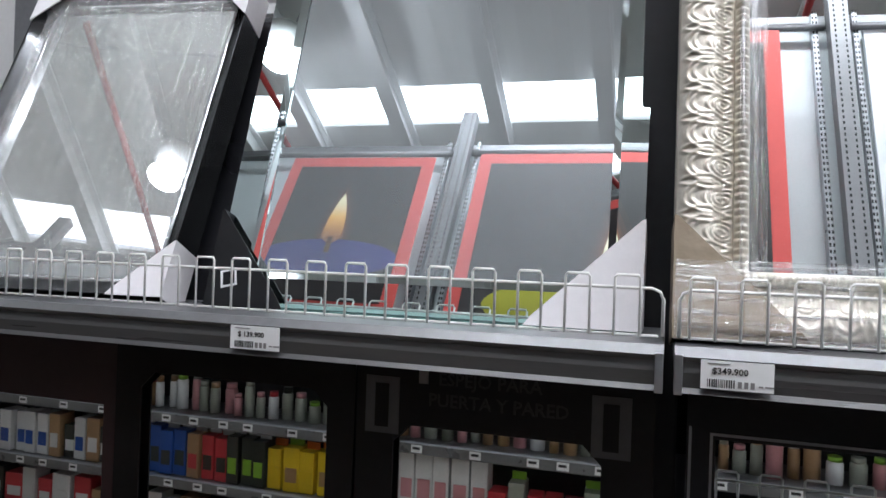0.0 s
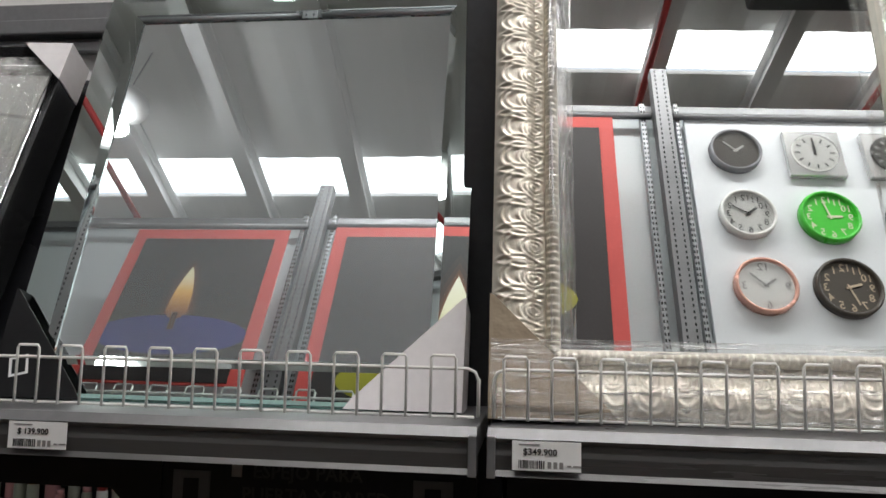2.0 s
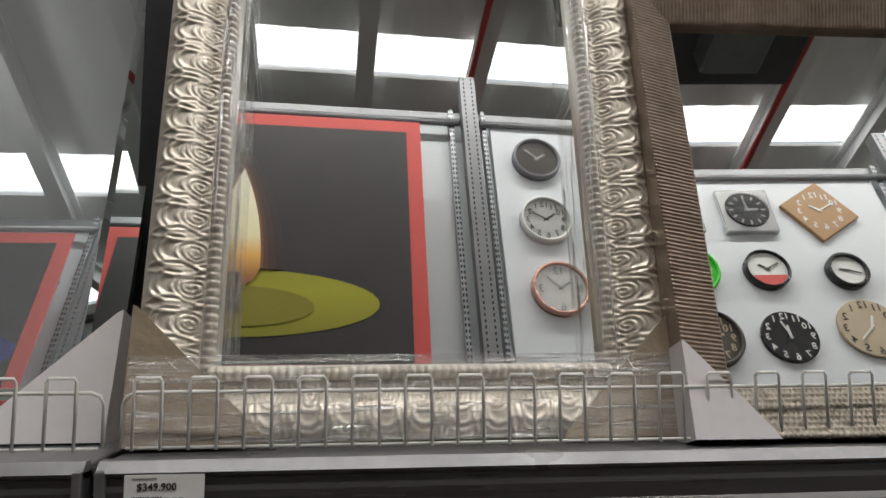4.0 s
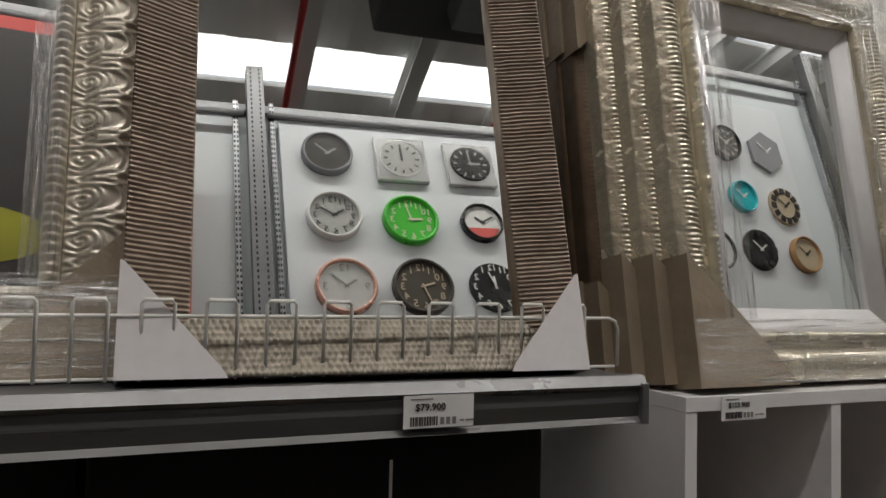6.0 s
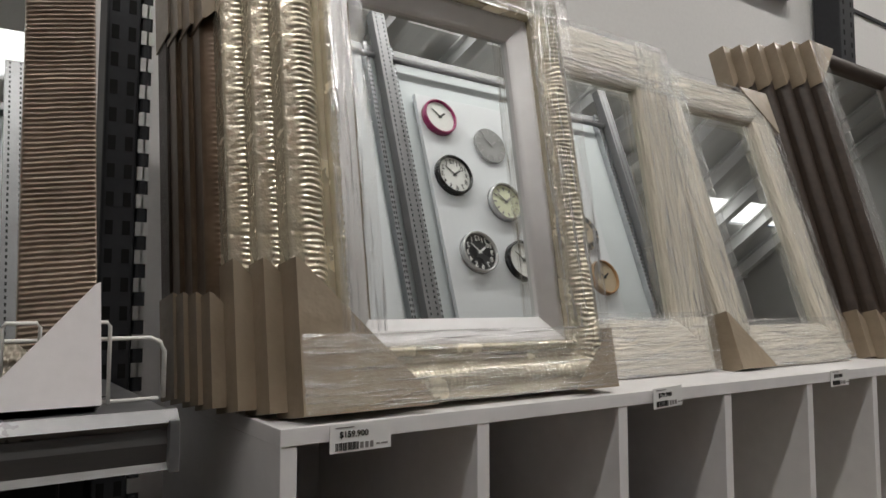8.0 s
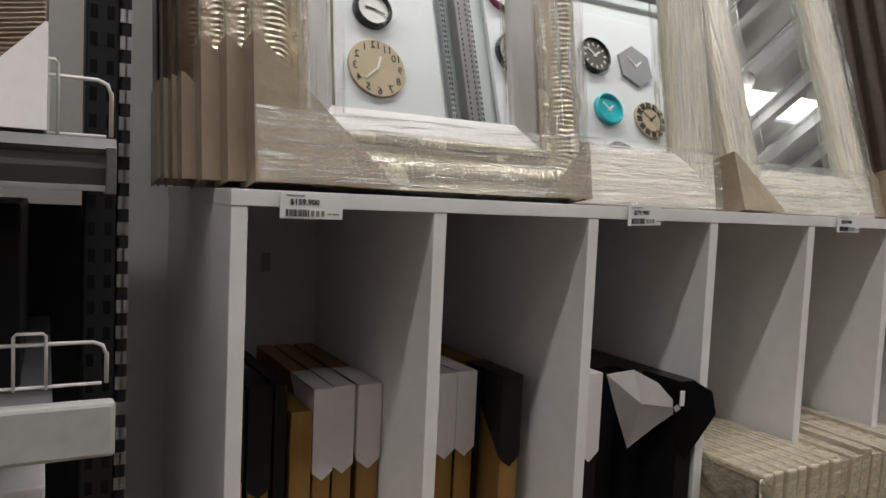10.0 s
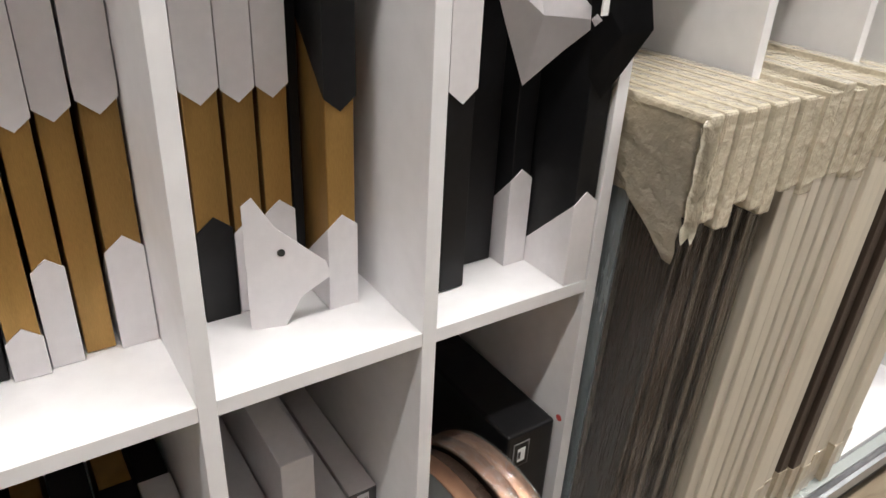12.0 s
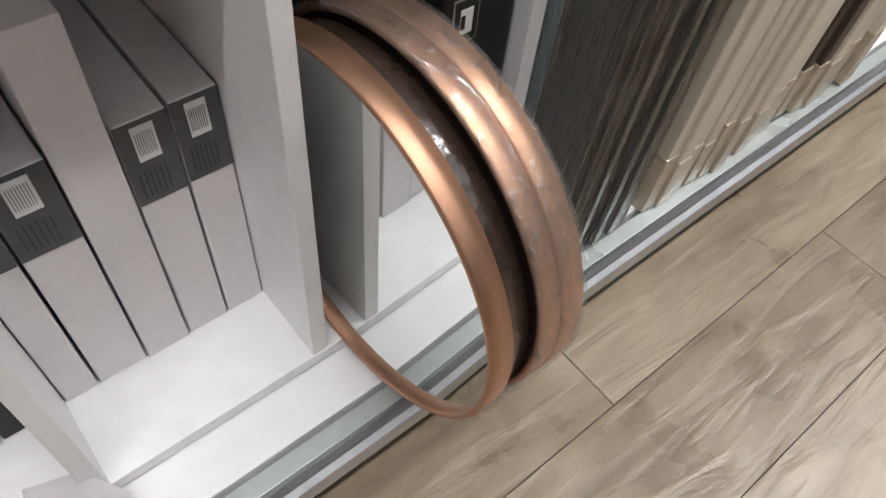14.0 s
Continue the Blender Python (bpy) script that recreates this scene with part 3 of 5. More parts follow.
def relief_hammer(s, u):
    row = math.floor(u * 9)
    dent = math.sin(math.pi * (u * 9 - row)) * math.sin(math.pi * ((s / 0.0058 + 0.5 * (row % 2) + 0.35 * noise.noise(Vector((s * 50, row * 2.1, 0.7)))) % 1.0))
    return 0.0030 * max(0.0, dent) * (0.75 + 0.5 * noise.noise(Vector((s * 90, row * 3.3, 3.1))))


def relief_wood(s, u):
    return 0.0012 * noise.noise(Vector((s * 6, u * 18, 1.0))) + 0.0025 * math.sin(math.pi * u) ** 0.5


def bar(length, w, depth, relief, profile, start=0.0, ds=0.004, nu=14):
    """One mitred bar lying along x, from its outer edge at z=0 inwards to z=w, front at y=-profile."""
    bm = fresh()
    n = max(2, int(length / ds))
    grid = []
    for j in range(nu + 1):
        u = j / nu
        row = []
        for i in range(n + 1):
            x = min(max(length * i / n, u * w), length - u * w)
            row.append(bm.verts.new((x, -profile(u) - relief(x + start, u) * (1 if 0 < j < nu else 0), u * w)))
        grid.append(row)
    for j in range(nu):
        for i in range(n):
            f = bm.faces.new((grid[j][i], grid[j][i + 1], grid[j + 1][i + 1], grid[j + 1][i]))
            f.smooth = True
    b = [bm.verts.new((x, depth, z)) for x, z in ((0, 0), (length, 0), (length - w, w), (w, w))]
    bm.faces.new(b)
    bm.faces.new([b[0], b[1]] + [grid[0][i] for i in range(n, -1, -1)])
    bm.faces.new([b[3], b[2]] + [grid[nu][i] for i in range(n, -1, -1)])
    bm.faces.new([b[0], b[3]] + [grid[j][0] for j in range(nu, -1, -1)])
    bm.faces.new([b[1], b[2]] + [grid[j][n] for j in range(nu, -1, -1)])
    return bm


def four_bars(g, name, mat, x0, x1, z0, z1, w, depth, relief, profile, ds=0.004, nu=14, label="", y=0.0, reliefs=None):
    W, H = x1 - x0, z1 - z0
    made = []
    for k, (length, m) in enumerate(((W, pose(x0, y, z0)), (H, pose(x1, y, z0, 0, -90, 0)), (W, pose(x1, y, z1, 0, 180, 0)), (H, pose(x0, y, z1, 0, 90, 0)))):
        made.append(part(name, bar(length, w, depth, (reliefs or [relief] * 4)[k], profile, k * 0.31, ds, nu), mat, g, label, m))
    return made


def corner_guard(g, W, depth, size, side, top, mat, label, front=-0.012, tall=1.0):
    """Folded card over a frame's corner: a triangle in front and wings over the edges."""
    t = 0.0018
    sx = 1 if side == "l" else -1
    ox = 0 if side == "l" else W
    bm = fresh()
    z0, dz = (0, 1) if not top else (top, -1)
    tri = [(ox - sx * t, z0 - dz * t), (ox + sx * size, z0 - dz * t), (ox - sx * t, z0 + dz * size * tall)]
    # clipped tip, as folded card has
    tri = [tri[0], tri[1], (ox + sx * size * 0.93, z0 + dz * size * 0.08 * tall), (ox + sx * size * 0.02, z0 + dz * size * tall * 0.985), tri[2]]
    if sx * dz < 0:
        tri = tri[::-1]
    prism(bm, tri, front - t, front)
    xa, xb = sorted((ox - sx * t, ox))
    za, zb = sorted((z0 - dz * t, z0 + dz * size * tall))
    box(bm, xa, xb, front, depth, za, zb)
    return part("corner_guard", bm, mat, g, label)


flat = lambda u: 0.004
dome = lambda u: 0.004 + 0.012 * math.sin(math.pi * u) ** 0.7
slope_in = lambda u: 0.024 - 0.020 * u
hump = lambda u: 0.004 + 0.014 * math.sin(math.pi * min(1.0, u * 1.15 + 0.08)) ** 0.8


def glass(g, x0, x1, z0, z1, y, mat=None, t=0.004, name="mirror_glass"):
    return part(name, boxm(x0, x1, y, y + t, z0, z1), mat or M_MIRROR, g, "silvered mirror glass")


def film(g, x0, x1, z0, z1, y, mat, name="plastic_film", ripple=0.0015):
    """A stretched sheet of clear film with slack folds, a hair in front of the frame."""
    bm = fresh()
    nx, nz = 10, 10
    gr = [[bm.verts.new((x0 + (x1 - x0) * i / nx, y + ripple * math.sin(i * 2.1 + j * 3.7), z0 + (z1 - z0) * j / nz)) for i in range(nx + 1)] for j in range(nz + 1)]
    for j in range(nz):
        for i in range(nx):
            bm.faces.new((gr[j][i], gr[j][i + 1], gr[j + 1][i + 1], gr[j + 1][i])).smooth = True
    ob = part(name, bm, mat, g, "clear stretch film")
    ob.visible_shadow = False
    return ob


# bevelled mirror in a thin mirrored frame, box-deep black sides
LEAN_A, LEAN_B, LEAN_C, LEAN_D, LEAN_E = 17.24, 12.09, 15.19, 9.24, 10.0
g = thing("bevelled_wall_mirror", pose(-0.186, 1.254, SHELF, -LEAN_A), "large wall mirror with faceted glass frame, leaning back on the shelf", "mirror")
W, H = 0.578, 0.640
part("backing_box", boxm(0.002, W - 0.002, 0.012, 0.055, 0.002, H), M_BLACKFRAME, g, "black box-deep backing")
glass(g, 0.060, W - 0.042, 0.056, H - 0.06, 0.004, M_MIRRORHAZY)


bm_bars = (((0, 0), (W, 0), (W - 0.042, 0.056), (0.060, 0.056)), ((W, 0), (W, H), (W - 0.042, H - 0.06), (W - 0.042, 0.056)), ((W, H), (0, H), (0.060, H - 0.06), (W - 0.042, H - 0.06)), ((0, H), (0, 0), (0.060, 0.056), (0.060, H - 0.06)))
for q in bm_bars:
    bm = fresh()
    (ax, az), (bx, bz), (cx_, cz_), (dx, dz) = q
    mid = lambda p, r, k: (p[0] + (r[0] - p[0]) * k, p[1] + (r[1] - p[1]) * k)
    o1, o2, i1, i2 = (ax, az), (bx, bz), (dx, dz), (cx_, cz_)
    k = 0.78
    m1, m2 = mid(o1, i1, k), mid(o2, i2, k)
    rows = [[(o1[0], 0.010, o1[1]), (o2[0], 0.010, o2[1])], [(o1[0], 0.0, o1[1]), (o2[0], 0.0, o2[1])], [(m1[0], -0.0006, m1[1]), (m2[0], -0.0006, m2[1])], [(i1[0], 0.002, i1[1]), (i2[0], 0.002, i2[1])], [(i1[0], 0.010, i1[1]), (i2[0], 0.010, i2[1])]]
    vs = [[bm.verts.new(p) for p in row] for row in rows]
    for r0, r1 in zip(vs, vs[1:]):
        bm.faces.new((r0[0], r0[1], r1[1], r1[0]))
    part("mirror_bevel", bm, M_BEVEL, g, "bevelled mirrored edge strip")
corner_guard(g, W, 0.055, 0.135, "r", 0, M_WHITECARD, "white card corner guard", -0.013)
cg = corner_guard(g, W, 0.055, 0.120, "l", 0, M_BLACKCARD, "black printed card corner guard", -0.013, 1.15)
part("printed_mark", prism(fresh(), [(0.022, 0.022), (0.046, 0.028), (0.040, 0.052), (0.016, 0.046)], -0.0153, -0.015), M_PAPER, cg, "small white printed square")
part("printed_mark", prism(fresh(), [(0.025, 0.026), (0.042, 0.030), (0.038, 0.048), (0.021, 0.044)], -0.0157, -0.0152), M_BLACKCARD, cg)
part("glass_rim", boxm(0.10, W - 0.08, -0.012, -0.006, 0.001, 0.006), M_GLASSEDGE, g, "green-tinted glass rim")

# silver-framed mirror wrapped in film, with white corner guards
g = thing("silver_wall_mirror", pose(-0.660, 1.207, SHELF, 0, 0, 6) @ pose(0, 0, 0, -25), "wall mirror in a smooth silver frame wrapped in clear film", "mirror")
W, H = 0.412, 0.585
four_bars(g, "frame_bar", M_STEELFRAME, 0, W, 0, H, 0.026, 0.035, relief_none, slope_in, 0.1, 8, "smooth dark silver frame bar")
four_bars(g, "inner_lip", M_CHROME, 0.026, W - 0.026, 0.026, H - 0.026, 0.006, 0.01, relief_none, lambda u: 0.006, 0.1, 2, "bright chrome inner lip")
part("backing_box", boxm(0.001, W - 0.001, 0.012, 0.036, 0.001, H - 0.001), M_BLACKFRAME, g, "black backing")
glass(g, 0.030, W - 0.030, 0.030, H - 0.030, 0.004, M_MIRRORDIM)
film(g, 0.020, W - 0.020, 0.020, H - 0.020, -0.016, M_WRAPFOG)
for sd in "lr":
    corner_guard(g, W, 0.035, 0.085, sd, 0, M_WHITECARD, "white card corner guard", -0.026)
    corner_guard(g, W, 0.035, 0.075, sd, H, M_WHITECARD, "white card corner guard", -0.026)
# its twin stands close behind it
g2 = thing("black_wall_mirror", pose(-0.615, 1.282, SHELF, 0, 0, 6) @ pose(0, 0, 0, -25), "black-edged mirror standing behind the silver one", "mirror")
part("backing_box", boxm(0, 0.435, 0.0, 0.05, 0, 0.565, bevel=0.003), M_BLACKFRAME, g2, "glossy black mirror side")

# ornate silver frame
g = thing("ornate_silver_mirror", pose(0.427, 1.210, SHELF + 0.001, 0, 0, 1.9) @ pose(0, 0, 0, -LEAN_B), "wall mirror in a carved silver frame wrapped in film", "mirror")
W, H, FW = 0.545, 0.76, 0.075
four_bars(g, "frame_bar", M_SILVER, 0, W, 0, H, 0.060, 0.045, relief_scroll, hump, 0.0016, 30, "carved scrolls in silver leaf")
fill = lambda u: 0.008 + 0.006 * math.sin(math.pi * u)
relief_bead = lambda s, u: 0.006 * (1 if (s / 0.0085) % 1.0 < 0.55 else 0) * math.sin(math.pi * u) ** 0.5
four_bars(g, "beaded_edge", M_SILVER, 0.060, W - 0.060, 0.060, H - 0.060, 0.0155, 0.03, relief_bead, fill, 0.0016, 6, "ribbed silver inner edge")
glass(g, FW - 0.002, W - FW + 0.002, FW - 0.002, H - FW + 0.002, 0.006)
part("backing_box", boxm(0.002, W - 0.002, 0.012, 0.05, 0.002, H - 0.002), M_DARKWOOD, g, "dark wooden backing")
for sd in "lr":
    corner_guard(g, W, 0.05, 0.132, sd, 0, M_BROWNCARD, "brown card corner guard", -0.027)
film(g, 0.0, W, 0.0, 0.082, -0.030, M_WRAP)
film(g, FW - 0.012, FW + 0.016, 0.082, H, -0.028, M_WRAPV, ripple=0.003)
film(g, W - FW - 0.014, W - FW + 0.012, 0.082, H, -0.028, M_WRAPV, ripple=0.003)

# ribbed bronze frame with a hammered lower bar
g = thing("bronze_ribbed_mirror", pose(0.960, 1.188, SHELF + 0.001, 0, 0, -1.6) @ pose(0, 0, 0, -LEAN_C), "wall mirror in a ribbed bronze frame with hammered pewter foot", "mirror")
W, H, FW = 0.418, 0.555, 0.053
bars = four_bars(g, "frame_bar", M_BRONZE, 0, W, 0, H, FW, 0.04, relief_ribs, slope_in, 0.0009, 27, "ribbed bronze frame bar", reliefs=[relief_hammer, relief_ribs, relief_ribs, relief_ribs])
bars[0].data.materials[0] = M_PEWTER
glass(g, FW - 0.002, W - FW + 0.002, FW - 0.002, H - FW + 0.002, 0.004)
part("backing_box", boxm(0.002, W - 0.002, 0.010, 0.045, 0.002, H - 0.002), M_DARKWOOD, g, "dark wooden backing")
for sd in "lr":
    corner_guard(g, W, 0.045, 0.082, sd, 0, M_WHITECARD, "white card corner guard", -0.030, 1.15)

# dark frames crowded between gondola and cubbies
for k, (x, y, zt, lean, mat) in enumerate(((1.499, 1.424, 0.60, 9.8, M_DARKWOOD), (1.502, 1.392, 0.595, 9.7, M_BRONZEDARK), (1.507, 1.360, 0.592, 9.6, M_BRONZEDARK), (1.512, 1.328, 0.59, 9.5, M_BRONZEDARK))):
    g = thing("dark_carved_mirror", pose(x, y, CUBTOP + 0.006, -lean), "dark bronze carved mirror frame packed edge-on", "mirror", "dark frames beside the gondola")
    four_bars(g, "frame_bar", mat, 0, 0.36, 0, zt, 0.055, 0.03, relief_ripple, hump, 0.0014, 12, "dark carved frame bar")
    part("backing_box", boxm(0.003, 0.357, 0.012, 0.034, 0.003, zt - 0.003), M_DARKWOOD, g, "dark backing")
    corner_guard(g, 0.36, 0.034, 0.12, "l", 0, M_BROWNCARD, "brown card corner guard", -0.026)
    corner_guard(g, 0.36, 0.034, 0.15, "l", zt, M_BROWNCARD, "brown card corner guard", -0.026)

# champagne frames: the front one shows its glass, two stand behind
CHW, CHH = 0.441, 0.578


def champagne_mirror(x, y, lean, front):
    g = thing("champagne_carved_mirror", pose(x, y, CUBTOP + 0.006, 0, 0, 0.67) @ pose(0, 0, 0, -lean), "mirror in a champagne carved frame with white liner, wrapped" if front else "champagne carved mirror frame packed behind another", "mirror", "champagne frames")
    four_bars(g, "frame_bar", M_CHAMPAGNE, 0, CHW, 0, CHH, 0.056, 0.03, relief_ripple, hump, 0.0013, 18, "champagne frame bar with wave carving")
    four_bars(g, "beaded_edge", M_CHAMPAGNE, 0.052, CHW - 0.052, 0.052, CHH - 0.052, 0.012, 0.02, relief_bead, fill, 0.004, 4, "beaded champagne edge")
    part("backing_box", boxm(0.003, CHW - 0.003, 0.014, 0.04, 0.003, CHH - 0.003), M_BROWNCARD, g, "brown backing board")
    corner_guard(g, CHW, 0.04, 0.155, "l", 0, M_BROWNCARD, "brown card corner guard", -0.025)
    corner_guard(g, CHW, 0.04, 0.075, "r", 0, M_BROWNCARD, "brown card corner guard", -0.025)
    if front:
        four_bars(g, "liner", M_MELAMINE, 0.062, CHW - 0.062, 0.062, CHH - 0.062, 0.033, 0.013, relief_none, lambda u: 0.006 - 0.012 * u, 0.2, 4, "white painted liner")
        glass(g, 0.101, CHW - 0.091, 0.091, CHH - 0.083, 0.012)
        film(g, 0, CHW, 0, 0.078, -0.028, M_WRAP)
        film(g, CHW - 0.080, CHW, 0.078, CHH, -0.028, M_WRAPV)
        film(g, 0.045, 0.098, 0.078, CHH, -0.028, M_WRAPV)
        film(g, 0, CHW, CHH - 0.07, CHH, -0.029, M_WRAP)
    return g


champagne_mirror(1.566, 1.222, LEAN_D, True)
champagne_mirror(1.547, 1.260, 9.3, False)
champagne_mirror(1.527, 1.294, 9.4, False)


def cream_mirror(x, y, z, w, h, fw, lean, label, glass_on=True, mat=None, yaw=0.0):
    g = thing("cream_framed_mirror", pose(x, y, z, 0, 0, yaw) @ pose(0, 0, 0, -lean), label, "mirror", "cream frames on the cubbies")
    four_bars(g, "frame_bar", mat or M_CREAMFRAME, 0, w, 0, h, fw, 0.03, relief_wood, dome, 0.01, 14, "cream wooden frame bar")
    part("backing_box", boxm(0.002, w - 0.002, 0.012, 0.04, 0.002, h - 0.002), M_DARKWOOD, g, "dark wooden backing")
    glass(g, fw - 0.004, w - fw + 0.004, fw - 0.004, h - fw + 0.004, 0.004)
    film(g, 0, w, 0, fw * 1.1, -0.019, M_WRAP)
    film(g, 0, fw * 1.05, fw, h, -0.019, M_WRAPV)
    film(g, w - fw * 1.05, w, fw, h, -0.019, M_WRAPV)
    film(g, 0, w, h - fw * 1.1, h, -0.019, M_WRAP)
    return g


TZ = CUBTOP + 0.001
cream_mirror(1.985, 1.305, TZ, 0.378, 0.590, 0.090, LEAN_E, "mirror in a cream wooden frame wrapped in film")
g = cream_mirror(2.396, 1.290, TZ, 0.395, 0.607, 0.078, 17.2, "mirror in a broad cream frame with card corners, wrapped")
corner_guard(g, 0.395, 0.04, 0.10, "l", 0, M_BROWNCARD, "brown card corner guard", -0.0195)
corner_guard(g, 0.395, 0.04, 0.10, "r", 0.607, M_BROWNCARD, "brown card corner guard", -0.0195)
for k in range(6):
    x = 2.800 + 0.026 * k
    g = thing("dark_wood_mirror", pose(x, 1.392 - 0.028 * k, TZ, -14.5), "dark stained wooden mirror frame in a leaning stack", "mirror", "dark stack on the cubbies")
    four_bars(g, "frame_bar", M_DARKWOOD, 0, 0.42, 0, 0.75, 0.045, 0.018, relief_wood, dome, 0.02, 8, "dark wooden frame bar")
    part("backing_box", boxm(0.002, 0.418, 0.004, 0.02, 0.002, 0.748), M_DARKWOOD, g, "dark backing")
    corner_guard(g, 0.42, 0.02, 0.10, "l", 0, M_BROWNCARD, "brown card corner guard", -0.02)
    corner_guard(g, 0.42, 0.02, 0.11, "l", 0.75, M_BROWNCARD, "brown card corner guard", -0.02)
    if k == 5:
        glass(g, 0.04, 0.38, 0.04, 0.71, 0.001)
        film(g, 0, 0.06, 0, 0.75, -0.022, M_WRAPV)
cream_mirror(3.42, 1.26, TZ, 0.42, 0.60, 0.07, 12, "mirror in a dark frame at the end of the row", mat=M_DARKWOOD)

# ---------------------------------------------------------------- white cubby unit
cub = thing("cubby_unit", pose(0, 0, 0), "white melamine cubby unit with tall open cells", "cubby shelving")
T = 0.017
XS = [1.549, 1.779, 2.008, 2.236, 2.463, 2.685, 2.910, 3.135, 3.360, 3.585, 3.810]
part("top_panel", boxm(1.540, 3.82, CUB, 1.62, CUBTOP - T, CUBTOP, bevel=0.0008), M_MELAMINE, cub)
part("back_panel", boxm(1.541, 3.82, 1.60, 1.612, DECK, CUBTOP - T), M_MELAMINE, cub)
for x in XS:
    part("divider", boxm(x - T / 2, x + T / 2, CUB + 0.001, 1.60, DECK + T, CUBTOP - T, bevel=0.0008), M_MELAMINE, cub)
for a, b in zip(XS[:3], XS[1:4]):
    part("mid_shelf", boxm(a + T / 2, b - T / 2, CUB + 0.002, 1.60, MID - T, MID, bevel=0.0006), M_MELAMINE, cub)
part("bottom_panel", boxm(1.540, 2.2445, CUB, 1.62, DECK, DECK + T, bevel=0.0008), M_MELAMINE, cub)
part("screw_cap", disc(fresh(), 0.005, 0, 0.002, 12), M_POSTERRED, cub, "small red dot sticker", pose(2.2270, 1.205, 0.727, 0, 0, -90))
# print left on the inside of the back
for k, (x, z, w, h) in enumerate(((1.60, 1.44, 0.010, 0.020), (1.615, 1.44, 0.010, 0.014), (1.63, 1.44, 0.014, 0.014), (1.648, 1.436, 0.010, 0.020), (1.68, 1.405, 0.014, 0.03))):
    part("printed_mark", boxm(x, x + w, 1.5975, 1.5985, z, z + h), M_FAINT, cub)

deck = thing("base_deck", pose(0, 0, 0), "white base deck with a grey metal front rail", "shelf base")
part("deck_panel", boxm(1.50, 3.9, 1.138, 1.62, DECK - 0.03, DECK - 0.004, bevel=0.001), M_MELAMINE, deck)
part("deck_strip", boxm(1.50, 3.9, 1.113, 1.133, DECK - 0.03, DECK - 0.008, bevel=0.001), M_PALEMETAL, deck, "pale metal strip behind the rail")
bm = fresh()
prof = [(1.112, DECK - 0.006), (1.106, DECK - 0.001), (1.101, DECK - 0.006), (1.101, DECK - 0.012), (1.094, DECK - 0.016), (1.094, DECK - 0.045), (1.112, DECK - 0.045)]
p = [bm.verts.new((1.50, y, z)) for y, z in prof]
q = [bm.verts.new((3.9, y, z)) for y, z in prof]
for i in range(len(p)):
    bm.faces.new((p[i], p[(i + 1) % len(p)], q[(i + 1) % len(p)], q[i]))
bm.faces.new(p)
bm.faces.new(q[::-1])
part("front_rail", bm, M_STEEL, deck, "grey metal front rail with a groove")
part("kick_panel", boxm(1.50, 3.9, 1.125, 1.145, FLOOR, DECK - 0.03), M_BLACKMETAL, deck)


def sleeve(g, x0, x1, z0, z1, y0, depth, mat, down, label):
    """Card sleeve over a frame's end, cut to a chevron: down=True for the upper end."""
    xm, t = (x0 + x1) / 2, 0.0016
    dz = (x1 - x0) * 0.45
    bm = fresh()
    if down:
        front = [(x0 - t, z0 + dz), (xm, z0), (x1 + t, z0 + dz), (x1 + t, z1 + t), (x0 - t, z1 + t)]
    else:
        front = [(x0 - t, z0), (x1 + t, z0), (x1 + t, z1 - dz), (xm, z1), (x0 - t, z1 - dz)]
    prism(bm, front, y0 - t, y0 - 0.0002)
    lo, hi = (z0 + dz, z1 + t) if down else (z0, z1 - dz)
    # the wings taper away towards the back
    for x in (x0 - t, x1 + 0.0002):
        far = 0.10
        if down:
            ring_ = [(y0, lo), (y0 + far, hi - 0.004), (y0 + far, hi), (y0, hi)]
        else:
            ring_ = [(y0, lo), (y0 + far, lo), (y0 + far, lo + 0.004), (y0, hi)]
        a = [bm.verts.new((x, y, z)) for y, z in ring_]
        b = [bm.verts.new((x + t - 0.0002, y, z)) for y, z in ring_]
        bm.faces.new(a)
        bm.faces.new(b[::-1])
        for i in range(4):
            bm.faces.new((a[i], a[(i + 1) % 4], b[(i + 1) % 4], b[i]))
    if down:
        box(bm, x0 - t, x1 + t, y0, y0 + 0.10, z1 + 0.0002, z1 + t)
    return part("card_sleeve", bm, mat, g, label)


def edge_frame(x0, x1, z0, h, y0=1.262, body=None, upper=M_WHITECARD, lower=M_WHITECARD, up_len=0.105, low_len=0.125, tilt=0.0, depth=0.30):
    """A framed mirror stored on edge; its narrow side faces the aisle."""
    w = x1 - x0
    g = thing("boxed_mirror", pose(x0, y0, z0, 0, tilt, 0), "gold-edged mirror stored on edge with card sleeves" if body is None else "black-edged mirror stored on edge with card sleeves", "boxed mirror", "mirrors in the cubbies")
    part("edge", boxm(0.0015, w - 0.0015, 0.0018, depth, 0.001, h - 0.001, bevel=0.0012), body or M_GOLDEDGE, g, "brushed gold frame edge" if body is None else "")
    if upper:
        sleeve(g, 0.0015, w - 0.0015, h - up_len, h - 0.001, 0.0016, depth, upper, True, "white card sleeve" if upper is M_WHITECARD else "black card sleeve")
    if lower:
        sleeve(g, 0.0015, w - 0.0015, 0.0002, low_len, 0.0016, depth, lower, False, "white card sleeve" if lower is M_WHITECARD else "black card sleeve")
    return g


ZM = MID + 0.0005
